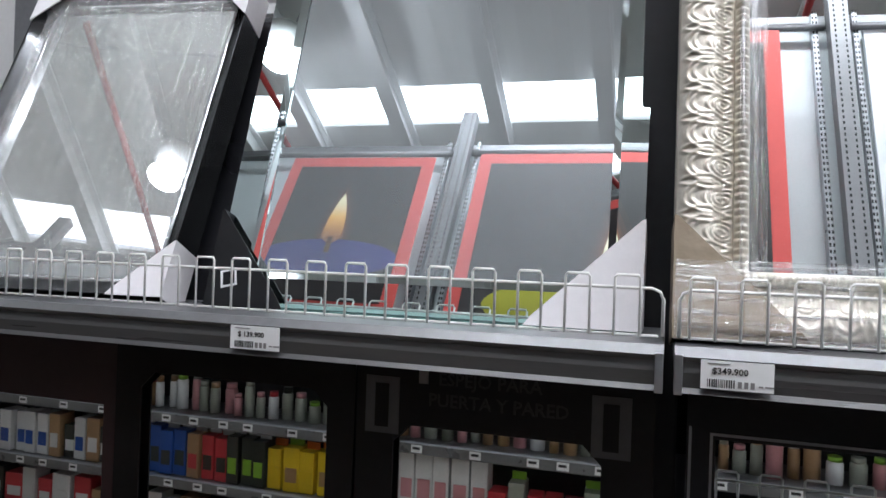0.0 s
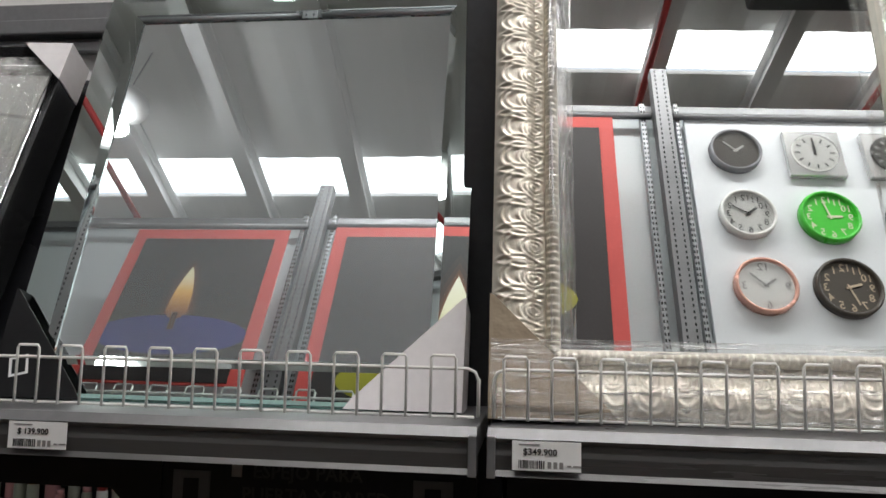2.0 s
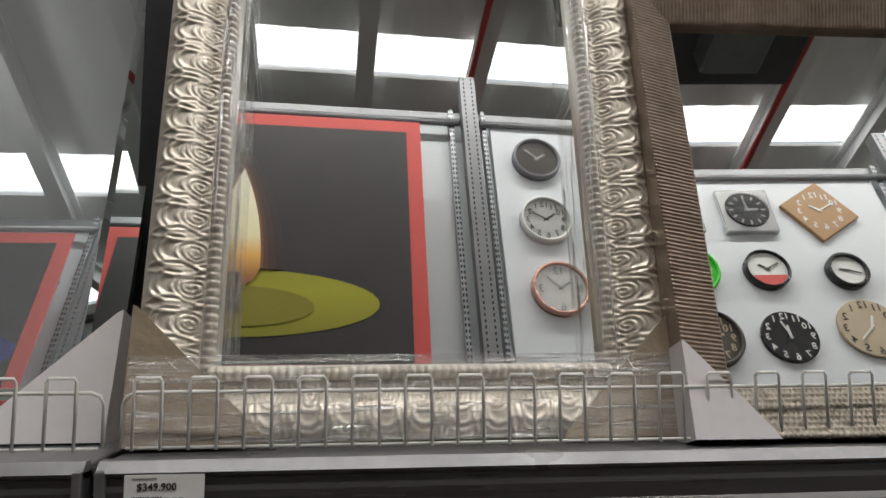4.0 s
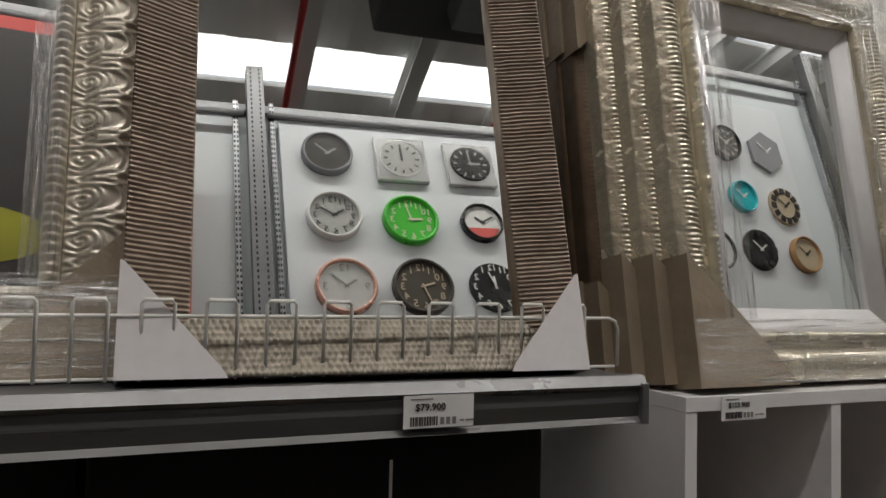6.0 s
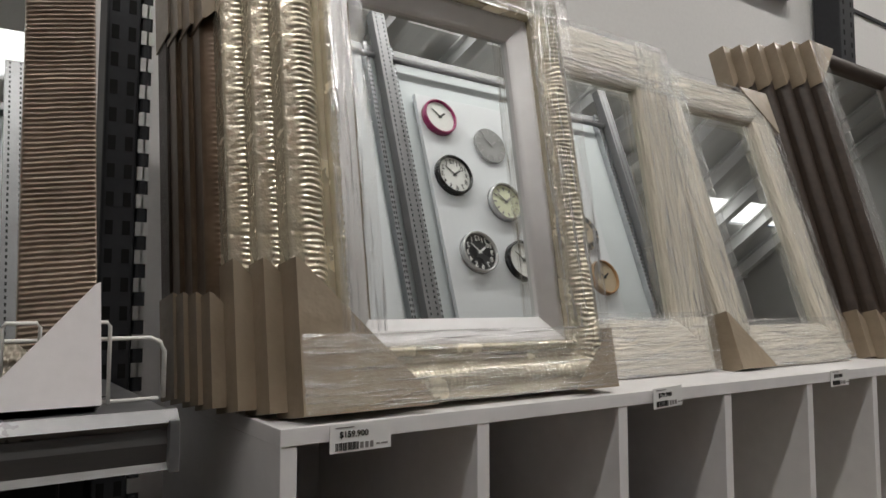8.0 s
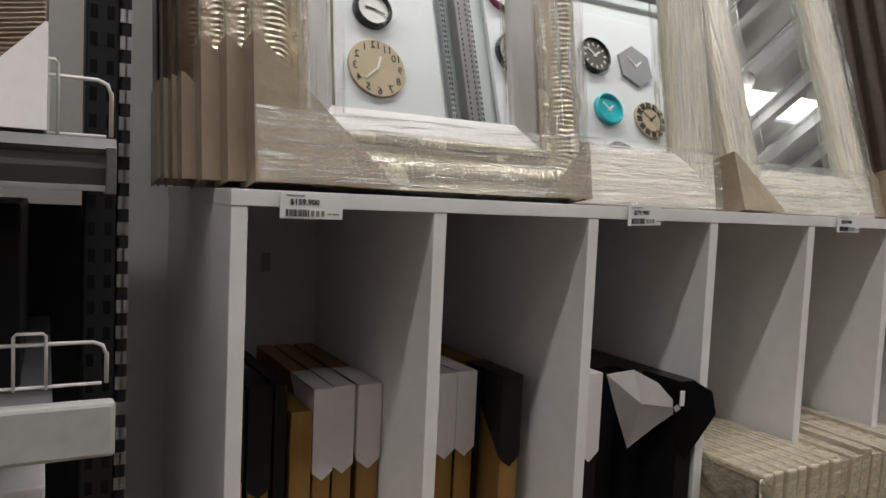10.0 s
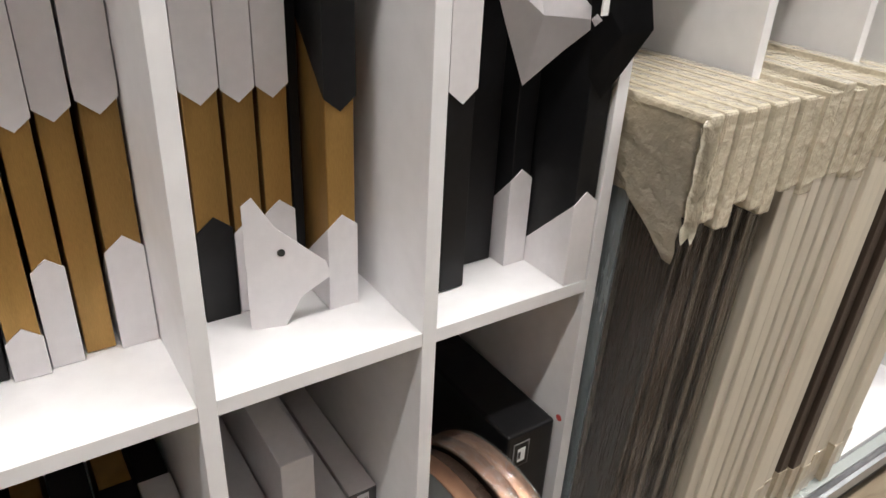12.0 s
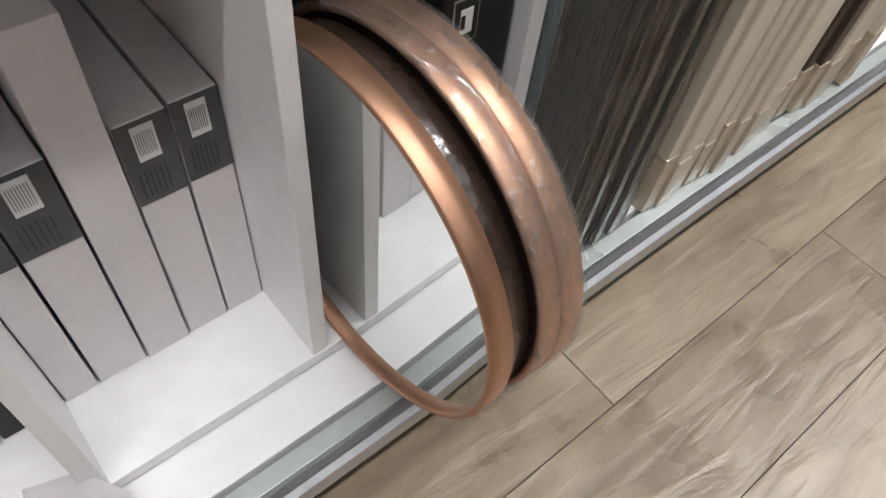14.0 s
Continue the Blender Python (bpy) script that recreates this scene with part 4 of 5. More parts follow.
# first column
edge_frame(1.561, 1.590, ZM, 0.345, 1.312, upper=M_BLACKCARD, up_len=0.119, low_len=0.113)
edge_frame(1.593, 1.622, ZM, 0.350, 1.312, upper=M_BLACKCARD, up_len=0.138, low_len=0.103)
edge_frame(1.6240, 1.642, ZM, 0.352, 1.310, body=M_BLACKCARD, upper=None, lower=None)
edge_frame(1.6435, 1.6735, ZM, 0.317, 1.306, upper=None, low_len=0.052)
edge_frame(1.675, 1.702, ZM, 0.341, 1.312, low_len=0.110, up_len=0.118)
edge_frame(1.7035, 1.7325, ZM, 0.341, 1.318, up_len=0.115, lower=None)
edge_frame(1.7355, 1.7690, ZM, 0.341, 1.314, up_len=0.112, low_len=0.117)
# second column
edge_frame(1.790, 1.815, ZM, 0.345, 1.322, low_len=0.120, up_len=0.12)
edge_frame(1.818, 1.853, ZM, 0.345, 1.318, lower=M_BLACKCARD, low_len=0.115, up_len=0.12)
edge_frame(1.855, 1.8865, ZM, 0.345, 1.320, low_len=0.105, up_len=0.122)
edge_frame(1.8885, 1.9200, ZM, 0.345, 1.322, low_len=0.118, up_len=0.122)
edge_frame(1.922, 1.936, ZM, 0.340, 1.330, body=M_BLACKCARD, upper=None, lower=None)
g = edge_frame(1.937, 1.970, ZM, 0.345, 1.280, upper=M_BLACKCARD, up_len=0.130, low_len=0.108)
part("printed_mark", boxm(0.006, 0.020, -0.0012, -0.0004, 0.305, 0.332), M_PAPER, g, "small white printed mark", pose(0, 0, 0, 0, 12, 0))
part("printed_mark", boxm(0.009, 0.017, -0.0018, -0.0012, 0.309, 0.328), M_BLACKCARD, g, "", pose(0, 0, 0, 0, 12, 0))
edge_frame(1.974, 1.993, ZM, 0.335, 1.335, body=M_BLACKCARD, upper=None, low_len=0.150)
# a torn flap of card hangs out of the second column
g = thing("torn_card_flap", pose(1.853, 1.288, ZM - 0.004), "torn white card flap with a punched hole", "packaging")
bm = prism(fresh(), [(0.0, 0.006), (0.012, 0.0), (0.034, 0.002), (0.052, 0.036), (0.082, 0.056), (0.078, 0.072), (0.030, 0.115), (0.010, 0.148), (0.0, 0.140)], -0.004, -0.002)
part("flap", bm, M_WHITECARD, g, "", pose(0, 0, 0, 0, 0, -14))
part("punched_hole", disc(fresh(), 0.004, -0.0048, -0.0038, 14, 0.034, 0.088), M_INK, g, "", pose(0, 0, 0, 0, 0, -14))
# third column
edge_frame(2.0555, 2.090, ZM + 0.0005, 0.345, 1.250, body=M_BLACKCARD, up_len=0.13, lower=None)
edge_frame(2.092, 2.108, ZM, 0.335, 1.300, body=M_BLACKCARD, upper=None, low_len=0.150)
edge_frame(2.110, 2.157, ZM, 0.343, 1.290, body=M_BLACKCARD, upper=None, lower=None)
edge_frame(2.159, 2.190, ZM, 0.340, 1.268, body=M_BLACKCARD, upper=None, low_len=0.122)
edge_frame(2.1915, 2.2255, ZM, 0.338, 1.196, body=M_BLACKCARD, upper=None, low_len=0.115)


def sheet(name, pts, mat, parent, label=""):
    """A bent sheet of card or film through a few corner points."""
    bm = fresh()
    vs = [bm.verts.new(p) for p in pts]
    c = bm.verts.new(sum((Vector(p) for p in pts), Vector()) / len(pts) + Vector((0, -0.004, 0)))
    for i in range(len(vs)):
        bm.faces.new((vs[i], vs[(i + 1) % len(vs)], c))
    bmesh.ops.solidify(bm, geom=bm.faces[:], thickness=0.0015)
    return part(name, bm, mat, parent, label)


g = thing("torn_card_flap", pose(0, 0, 0), "white card flap hanging from a black box", "packaging")
sheet("flap", [(2.093, 1.246, 1.290), (2.118, 1.250, 1.235), (2.150, 1.254, 1.170), (2.170, 1.222, 1.210), (2.188, 1.190, 1.245), (2.172, 1.222, 1.277), (2.145, 1.246, 1.293)], M_WHITECARD, g)
g = thing("torn_film", pose(0, 0, 0), "crumpled dark film over a box corner", "packaging")
sheet("film", [(2.176, 1.198, 1.283), (2.186, 1.197, 1.19), (2.205, 1.194, 1.165), (2.222, 1.188, 1.19), (2.246, 1.176, 1.235), (2.240, 1.180, 1.268), (2.215, 1.190, 1.283)], M_BLACKCARD, g)
part("printed_mark", boxm(2.182, 2.190, 1.186, 1.188, 1.250, 1.272), M_PAPER, g, "small white printed mark")

# lower cells: white boxes with grey printed ends
ZL = DECK + T + 0.0005


def white_box(x0, x1, h, y0=1.295, printed=True, tilt=0.0):
    w = x1 - x0
    g = thing("white_mirror_box", pose(x0, y0, ZL, 0, tilt, 0), "white carton stored on edge with a grey printed band" if printed else "plain white carton, taller and scuffed, stored on edge", "carton", "cartons in the lower cell")
    part("carton", boxm(0.0005, w - 0.0005, 0, 0.29, 0, h, bevel=0.0015), M_WHITECARD, g)
    if printed:
        p = part("printed_band", boxm(0.0008, w - 0.0008, -0.0008, 0.001, h - 0.085, h - 0.0015), M_GREYPRINT, g, "dark grey printed band")
        part("sticker", boxm(w * 0.28, w * 0.70, -0.0016, -0.0008, h - 0.040, h - 0.006), M_PAPER, p, "white barcode sticker")
        bm = fresh()
        for k in range(8):
            box(bm, w * 0.32 + k * w * 0.044, w * 0.335 + k * w * 0.044, -0.0021, -0.0016, h - 0.034, h - 0.012)
        part("barcode", bm, M_GREYLINE, p)
        bm = fresh()
        for k in range(6):
            box(bm, w * 0.18 + k * w * 0.10, w * 0.20 + k * w * 0.10, -0.0014, -0.0008, h - 0.078, h - 0.050)
        part("printed_line", bm, M_DIMINK, p)
    return g


for a, b, h, pr in ((1.7885, 1.820, 0.282, True), (1.822, 1.869, 0.282, True), (1.8705, 1.9135, 0.380, False), (1.915, 1.957, 0.283, True), (1.9585, 1.9985, 0.285, True)):
    white_box(a, b, h, 1.290 if pr else 1.288, pr)
# first lower cell
for k, (a, b, h, body, up, lo) in enumerate(((1.562, 1.598, 0.36, M_BLACKCARD, M_WHITECARD, M_BLACKCARD), (1.602, 1.636, 0.35, None, M_BLACKCARD, M_WHITECARD), (1.640, 1.684, 0.36, M_BLACKCARD, None, M_WHITECARD), (1.688, 1.727, 0.35, None, M_BLACKCARD, M_WHITECARD), (1.730, 1.768, 0.34, M_BLACKCARD, M_WHITECARD, None))):
    edge_frame(a, b, ZL, h, 1.285, body=body, upper=up, lower=lo)
g = thing("crumpled_card", pose(1.715, 1.172, ZL), "crumpled white card scrap at the cell's front", "packaging")
bm = fresh()
pts = [bm.verts.new(p) for p in ((0.0, 0.0, 0.0), (0.05, -0.02, 0.002), (0.085, 0.0, 0.006), (0.06, 0.03, 0.035), (0.02, 0.035, 0.05), (0.03, 0.005, 0.022))]
for q in ((0, 1, 5), (1, 2, 5), (2, 3, 5), (3, 4, 5), (4, 0, 5)):
    bm.faces.new([pts[i] for i in q])
bmesh.ops.solidify(bm, geom=bm.faces[:], thickness=0.0015)
part("scrap", bm, M_WHITECARD, g)

# round copper mirrors on edge in the third lower cell


def round_mirror(x, y, z, r, w, glassy, label, dark=None):
    """Lies in the yz plane; its face looks to -x."""
    g = thing("round_copper_mirror", pose(x - 0.008, y, z, 0, 0, -88), label, "mirror", "round copper mirrors")
    part("copper_rim", ring(fresh(), r - 0.006, r, 0, w, 96, 0.0015), M_COPPER, g, "polished copper rim")
    if glassy:
        part("mirror_glass", disc(fresh(), r - 0.0062, 0.008, 0.012, 96), M_MIRROR, g, "silvered mirror glass")
    part("backing_disc", disc(fresh(), r - 0.0065, 0.013, w - 0.002, 96), dark or M_COPPERDARK, g, "dark backing")
    return g


RR = 0.179
RZ = DECK + T + RR
round_mirror(2.041, 1.184, RZ + 0.0005, RR, 0.021, True, "round mirror in a copper hoop standing on edge")
g = thing("wrapped_round_panel", pose(2.0550, 1.186, RZ - 0.0055, 0, 0, -88), "dark wrapped round panel between copper mirrors", "mirror back")
part("panel", disc(fresh(), RR - 0.006, 0, 0.0235, 96, rim=0.003), M_DARKROUND, g)
round_mirror(2.0880, 1.184, RZ + 0.0005, RR, 0.0205, False, "round copper mirror wrapped in film, standing on edge")
g = round_mirror(2.1095, 1.183, RZ + 0.0005, RR, 0.021, False, "outer round copper mirror wrapped in film")
fm = part("plastic_film", ring(fresh(), RR - 0.004, RR + 0.003, -0.022, 0.022, 96, 0.001), M_WRAPTHIN, g, "clear wrinkled film")
fm.visible_shadow = False
fm = part("plastic_film", ring(fresh(), RR - 0.004, RR + 0.0025, -0.0215, -0.0225 + 0.0005, 96, 0.0002), M_WRAPTHIN, g, "clear wrinkled film")
fm.visible_shadow = False
g = thing("black_mirror_box", pose(2.1455, 1.208, 0.520), "black glossy box with a white printed mark", "box")
part("box_body", boxm(0, 0.078, 0, 0.28, 0, 0.205, bevel=0.004), M_BLACKCARD, g)
part("printed_frame", boxm(0.010, 0.036, -0.0012, -0.0004, 0.150, 0.190), M_GREYLINE, g)
part("printed_frame", boxm(0.0115, 0.0345, -0.0018, -0.0012, 0.1515, 0.1885), M_BLACKCARD, g)
part("printed_mark", boxm(0.017, 0.029, -0.0024, -0.0018, 0.159, 0.181), M_PAPER, g)
part("printed_mark", boxm(0.017, 0.021, -0.003, -0.0024, 0.164, 0.176), M_BLACKCARD, g)
part("torn_tape", boxm(-0.004, 0.012, -0.003, -0.0003, 0.140, 0.144), M_PAPER, g, "scrap of white tape", pose(0, 0, 0, 0, -12, 0))
part("support", boxm(0.01, 0.07, 0.02, 0.27, -0.1535, -0.0005), M_BLACKCARD, g)

# tall cells: wrapped frames standing on the deck
rnd = random.Random(5)


def tall_frame(x0, w, h, y0, mat, film_top=True, lean=2.0):
    g = thing("wrapped_tall_frame", pose(x0, y0, DECK - 0.0035, 1.2, lean, 0), "tall frame edge in cream wood with brown wrapped corners" if mat is M_CREAM else "tall dark wooden frame edge with film-wrapped corner", "mirror", "tall wrapped frames")
    part("edge", boxm(0, w, 0, 0.32, 0, h, bevel=0.002), mat, g)
    if film_top:
        part("corner_wrap", boxm(-0.0008, w + 0.0008, -0.0012, 0.20, h - 0.115 + rnd.uniform(-0.012, 0.012), h + 0.001, bevel=0.0015), M_CREAMWRAP, g, "film-wrapped brown corner card")
        part("corner_wrap", boxm(-0.0008, w + 0.0008, -0.0012, 0.20, -0.0005, 0.085 + rnd.uniform(-0.012, 0.012), bevel=0.0015), M_BROWNWRAP, g, "brown corner card under film")
    return g


M_CREAMWRAP = material("film_over_cream", (0.56, 0.50, 0.385), 0.16, vary=0.14, scale=22, fine=60, bump=1.0, coat=1.0, relief=0.007, rough_vary=0.1)
M_BROWNWRAP = material("film_over_card", (0.46, 0.39, 0.29), 0.3, vary=0.12, scale=14, fine=60, bump=0.8, coat=0.6, relief=0.006)
M_FILMGREY = material("film_over_glass", (0.40, 0.45, 0.47), 0.25, metal=0.5, vary=0.2, scale=6, fine=60, stretch=(10, 10, 1), bump=0.6, coat=0.6, relief=0.004)
# a bare mirror stands at the cell's side
g = thing("frameless_mirror", pose(2.250, 1.19, DECK - 0.0035, 0, 1.5, 0), "frameless mirror pane standing on edge in film", "mirror")
part("mirror_glass", boxm(0, 0.006, 0, 0.29, 0, 0.76), M_FILMGREY, g)
part("edge_strip", boxm(-0.001, 0.010, -0.003, 0.0, 0, 0.76), M_CHROME, g, "bright edge")
x = 2.262
for k in range(11):
    w = rnd.uniform(0.0095, 0.0125)
    tall_frame(x, w, 0.790 + rnd.uniform(-0.01, 0.004), 1.126 + rnd.uniform(0, 0.010), M_DARKWRAP, False, 1.6 + rnd.uniform(-0.12, 0.12))
    x += w + rnd.uniform(0.001, 0.0035)
for k in range(10):
    tall_frame(2.440 + k * 0.0265 + rnd.uniform(-0.0015, 0.0015), 0.0215 + rnd.uniform(0, 0.003), 0.818 + rnd.uniform(-0.008, 0.008), 1.119 + rnd.uniform(0, 0.012), M_CREAM, True, 1.4 + rnd.uniform(-0.15, 0.15))
# film-wrapped corner of the first tall frame, on its side towards the gondola
g = thing("wrapped_corner", pose(0, 0, 0), "film-wrapped cream corner of a tall frame", "mirror corner")
bm = fresh()
NU, NV = 26, 22
crumple = lambda y, z: 0.004 * noise.noise(Vector((y * 55, z * 55, 1.3))) + 0.0022 * abs(noise.noise(Vector((y * 130, z * 130, 4.1))))
rows_ = []
for j in range(NV + 1):
    v = j / NV
    y_far = 1.115 + 0.22 * v ** 1.15
    rows_.append([bm.verts.new((2.2535 + crumple(1.101 + (y_far - 1.101) * i / NU, v), 1.101 + 0.003 * (1 - v) + (y_far - 1.101) * i / NU, 1.003 + 0.157 * v)) for i in range(NU + 1)])
for r0, r1 in zip(rows_, rows_[1:]):
    for i in range(NU):
        bm.faces.new((r0[i], r0[i + 1], r1[i + 1], r1[i]))
bmesh.ops.solidify(bm, geom=bm.faces[:], thickness=0.0025)
part("corner_card", bm, M_CREAMWRAP, g, smooth=True)
# the folded front of that wrapping and its crumpled top
bm = fresh()
rows_ = []
for j in range(15):
    v = j / 14
    rows_.append([bm.verts.new((2.254 + 0.028 * i / 6, 1.1005 - 0.004 * math.sin(math.pi * i / 6) + crumple(i * 0.012, v), 1.035 + 0.128 * v - 0.01 * (i % 2) * (1 - v))) for i in range(7)])
for r0, r1 in zip(rows_, rows_[1:]):
    for i in range(6):
        bm.faces.new((r0[i], r0[i + 1], r1[i + 1], r1[i]))
bmesh.ops.solidify(bm, geom=bm.faces[:], thickness=0.0015)
part("corner_fold", bm, M_CREAMWRAP, g, "glossy crumpled film fold", smooth=True)
for k in range(7):
    g = thing("wrapped_corner", pose(2.262 + 0.0265 * k, 1.100 + 0.003 * (k % 2), DECK + 0.775, 0, 1.6, 0), "film-wrapped corner end of a tall frame", "mirror corner", "tall wrapped frames")
    part("corner_wrap", boxm(0, 0.0235, 0, 0.3, -0.070 - 0.012 * (k % 3), 0.042, bevel=0.004), M_CREAMWRAP, g)
for k in range(8):
    tall_frame(2.735 + k * 0.030, 0.026, 0.76, 1.118 + rnd.uniform(0, 0.02), M_CREAM if k > 1 else M_DARKWOOD, True, 1.2)

# ---------------------------------------------------------------- dark boxes under the shelf, with mirror windows


def window_box(x0, x1, z0, z1, y, chamfer, win, mat, label):
    g = thing("door_mirror_box", pose(0, 0, 0), label, "boxed mirror", "boxed door mirrors")
    wx0, wx1, wz1 = win
    bm = fresh()
    c = chamfer
    # the face is cut round the window
    box(bm, x0, wx0, y, y + 0.003, z0, z1)
    box(bm, wx1, x1, y, y + 0.003, z0, z1)
    box(bm, wx0, wx1, y, y + 0.003, wz1, z1)
    part("box_face", bm, mat, g, "dark printed card face")
    for s, xx in ((1, wx0), (-1, wx1)):
        tri = [(xx, wz1), (xx, wz1 - c), (xx + s * c, wz1)]
        part("window_corner", prism(fresh(), tri if s > 0 else tri[::-1], y + 0.0005, y + 0.0028), mat, g)
    part("box_body", boxm(x0 + 0.001, x1 - 0.001, y + 0.02, y + 0.05, z0, z1), mat, g)
    part("mirror_glass", boxm(wx0 - 0.01, wx1 + 0.01, y + 0.012, y + 0.016, z0, wz1 + 0.005), M_MIRROR, g, "mirror behind the window")
    return g


ZB = FLOOR + 0.1005
window_box(-0.75, -0.325, ZB, 1.505, 1.237, 0.0, (-0.73, -0.345, 1.416), M_MAROONCARD, "dark boxed door mirror with a square window")
window_box(-0.320, 0.048, ZB, 1.508, 1.232, 0.022, (-0.278, 0.010, 1.470), M_BLACKCARD, "black boxed door mirror with a notched window")
g = window_box(0.052, 0.412, ZB, 1.516, 1.230, 0.022, (0.102, 0.355, 1.437), M_BLACKCARD, "black boxed door mirror with pale printing")
text_part("box_text", "ESPEJO PARA", 0.022, M_DIMINK, g, pose(0.222, 1.229, 1.490), "CENTER")
text_part("box_text", "PUERTA Y PARED", 0.022, M_DIMINK, g, pose(0.232, 1.229, 1.464), "CENTER")
part("printed_mark", boxm(0.134, 0.146, 1.2285, 1.2295, 1.490, 1.506), M_GREYLINE, g)
for x in (0.087, 0.365):
    part("printed_panel", boxm(x - 0.022, x + 0.022, 1.2275, 1.2293, 1.425, 1.495), M_GREYPRINT, g, "grey printed picture panel")
    part("printed_panel_inner", boxm(x - 0.009, x + 0.009, 1.2265, 1.2275, 1.433, 1.487), M_BLACKCARD, g)
g = window_box(0.446, 0.93, 1.3455, 1.505, 1.235, 0.0, (0.476, 0.90, 1.458), M_BLACKCARD, "black boxed mirror with a pale outlined window")
part("printed_outline", boxm(0.470, 0.912, 1.2335, 1.2345, 1.462, 1.465), M_GREYLINE, g)
part("printed_outline", boxm(0.470, 0.473, 1.2335, 1.2345, 1.35, 1.462), M_GREYLINE, g)
part("printed_outline", boxm(0.448, 0.451, 1.2335, 1.2345, 1.35, 1.470), M_GREYLINE, g)
g = thing("black_carton", pose(0.94, 1.20, 1.3455), "black carton standing under the mirror shelf", "carton")
part("carton", boxm(0, 0.42, 0, 0.30, 0, 0.165, bevel=0.003), M_BLACKCARD, g)
part("printed_mark", boxm(0.255, 0.258, -0.001, 0.0005, 0.105, 0.142), M_PAPER, g, "thin white printed line")
for k in range(5):
    g = thing("white_carton", pose(1.22, 1.19, 0.981 + 0.055 * k), "white carton in a stack on the lower shelf", "carton", "stacked cartons")
    part("carton", boxm(0, 0.16, 0, 0.30, 0, 0.054, bevel=0.002), M_WHITECARD, g)

# ---------------------------------------------------------------- far side of the aisle
rack = thing("display_rack", pose(0, 0, 0), "grey steel rack with pale panels and slotted uprights", "rack")
YR = RACK - 0.05
BAYS = (-3.0, -0.80, 1.37, 3.50, 5.60)
part("back_panel", boxm(-5.5, 5.66, YR - 0.03, YR, 2.2, RACKTOP - 0.06), M_BACK, rack, "pale blue-grey panel")
for x in BAYS:
    for dx, w in ((0.0, 0.09), (-0.10, 0.03), (0.085, 0.025)):
        upright(x + dx, YR + 0.0 + (0.0 if dx else 0.03), rack, 0.0, RACKTOP + (0.22 if dx == 0 else 0.0), w, 0.05 if dx else 0.07, M_STEEL if dx else M_GREYSTEEL, True, M_HOLE, True)
part("top_rail", boxm(-5.5, 5.66, YR - 0.03, YR + 0.03, RACKTOP - 0.05, RACKTOP, bevel=0.004), M_GREYSTEEL, rack, "steel top rail")
for a, b in zip(BAYS, BAYS[1:]):
    part("hang_rail", tube(fresh(), [(a + 0.06, YR + 0.06, RACKTOP - 0.10), (b - 0.06, YR + 0.06, RACKTOP - 0.10)], 0.018, 8), M_GREYSTEEL, rack, "round steel hanging rail")
structure("rack_base", boxm(-5.5, 5.66, -2.4, RACK - 0.10, FLOOR, 2.18), M_BLACKMETAL, "dark closed body of the far rack", "rack")


def candle_poster(x0, x1, z0, z1, cx, flame_z, flame_h, wax, wz, wr, wh, pool=None):
    g = thing("candle_poster", pose(0, 0, 0), "red-bordered black poster of a burning candle", "poster", "candle posters")
    y = -0.960
    part("red_border", boxm(x0, x1, y - 0.008, y, z0, z1, bevel=0.003), M_POSTERRED, g, "red border")
    b = 0.075
    part("black_field", boxm(x0 + b, x1 - b, y, y + 0.004, z0 + b * 0.2, z1 - b), M_POSTERBLACK, g, "black printed field")
    for hx in (x0 + 0.12, x1 - 0.12):
        part("hanger", boxm(hx - 0.01, hx + 0.01, YR - 0.01, y - 0.008, z1 - 0.16, z1 - 0.14), M_STEEL, g, "steel hanging arm")
    n = 40
    ell = lambda rx, rz, zc: [(cx - rx * math.cos(2 * math.pi * k / n), zc + rz * math.sin(2 * math.pi * k / n)) for k in range(n)]
    clip = lambda pts: [(min(max(px, x0 + b), x1 - b), pz) for px, pz in pts]

    def face(pts, yy, name, mat, lab=""):
        m = pose(cx, 0, flame_z)
        part(name, prism(fresh(), [(px - cx, pz - flame_z) for px, pz in clip(pts)], yy - 0.001, yy), mat, g, lab, m)

    face(ell(wr, wh, wz), y + 0.006, "wax", wax, "printed candle wax")
    if pool:
        face(ell(wr * 0.55, wh * 0.6, wz - wh * 0.12), y + 0.009, "wax_pool", pool)
    fl = lambda k: [(cx - k * 0.165 * flame_h * min(1.0, t / 0.16) ** 0.5 * max(0.0, 1 - max(0.0, (t - 0.10) / 0.90) ** 2.3), flame_z + t * flame_h) for t in [i / 16 for i in range(17)]]
    for k, (grow, mat) in enumerate(zip((0.42, 0.26, 0.13, 0.05), M_HALOS)):
        mid = flame_z + 0.45 * flame_h
        half = [(cx + (px - cx) * (1 + 2.4 * grow), max(mid + (pz - mid) * (1 + grow), wz + wh * 0.98)) for px, pz in fl(1.0)]
        face(half + [(2 * cx - px, pz) for px, pz in half[::-1][1:-1]], y + 0.0096 + 0.0010 * k, "flame_glow", mat, "printed glow round the flame")
    left = fl(1.0)
    right = [(2 * cx - px, pz) for px, pz in left[::-1][1:-1]]
    face(left + right, y + 0.0145, "flame", M_FLAME, "printed flame")
    face([(cx - 0.045 * flame_h, flame_z + 0.14 * flame_h), (cx - 0.045 * flame_h, flame_z - 0.16 * flame_h), (cx + 0.055 * flame_h, flame_z - 0.16 * flame_h), (cx + 0.04 * flame_h, flame_z + 0.14 * flame_h)], y + 0.017, "wick", M_WICK)
    return g


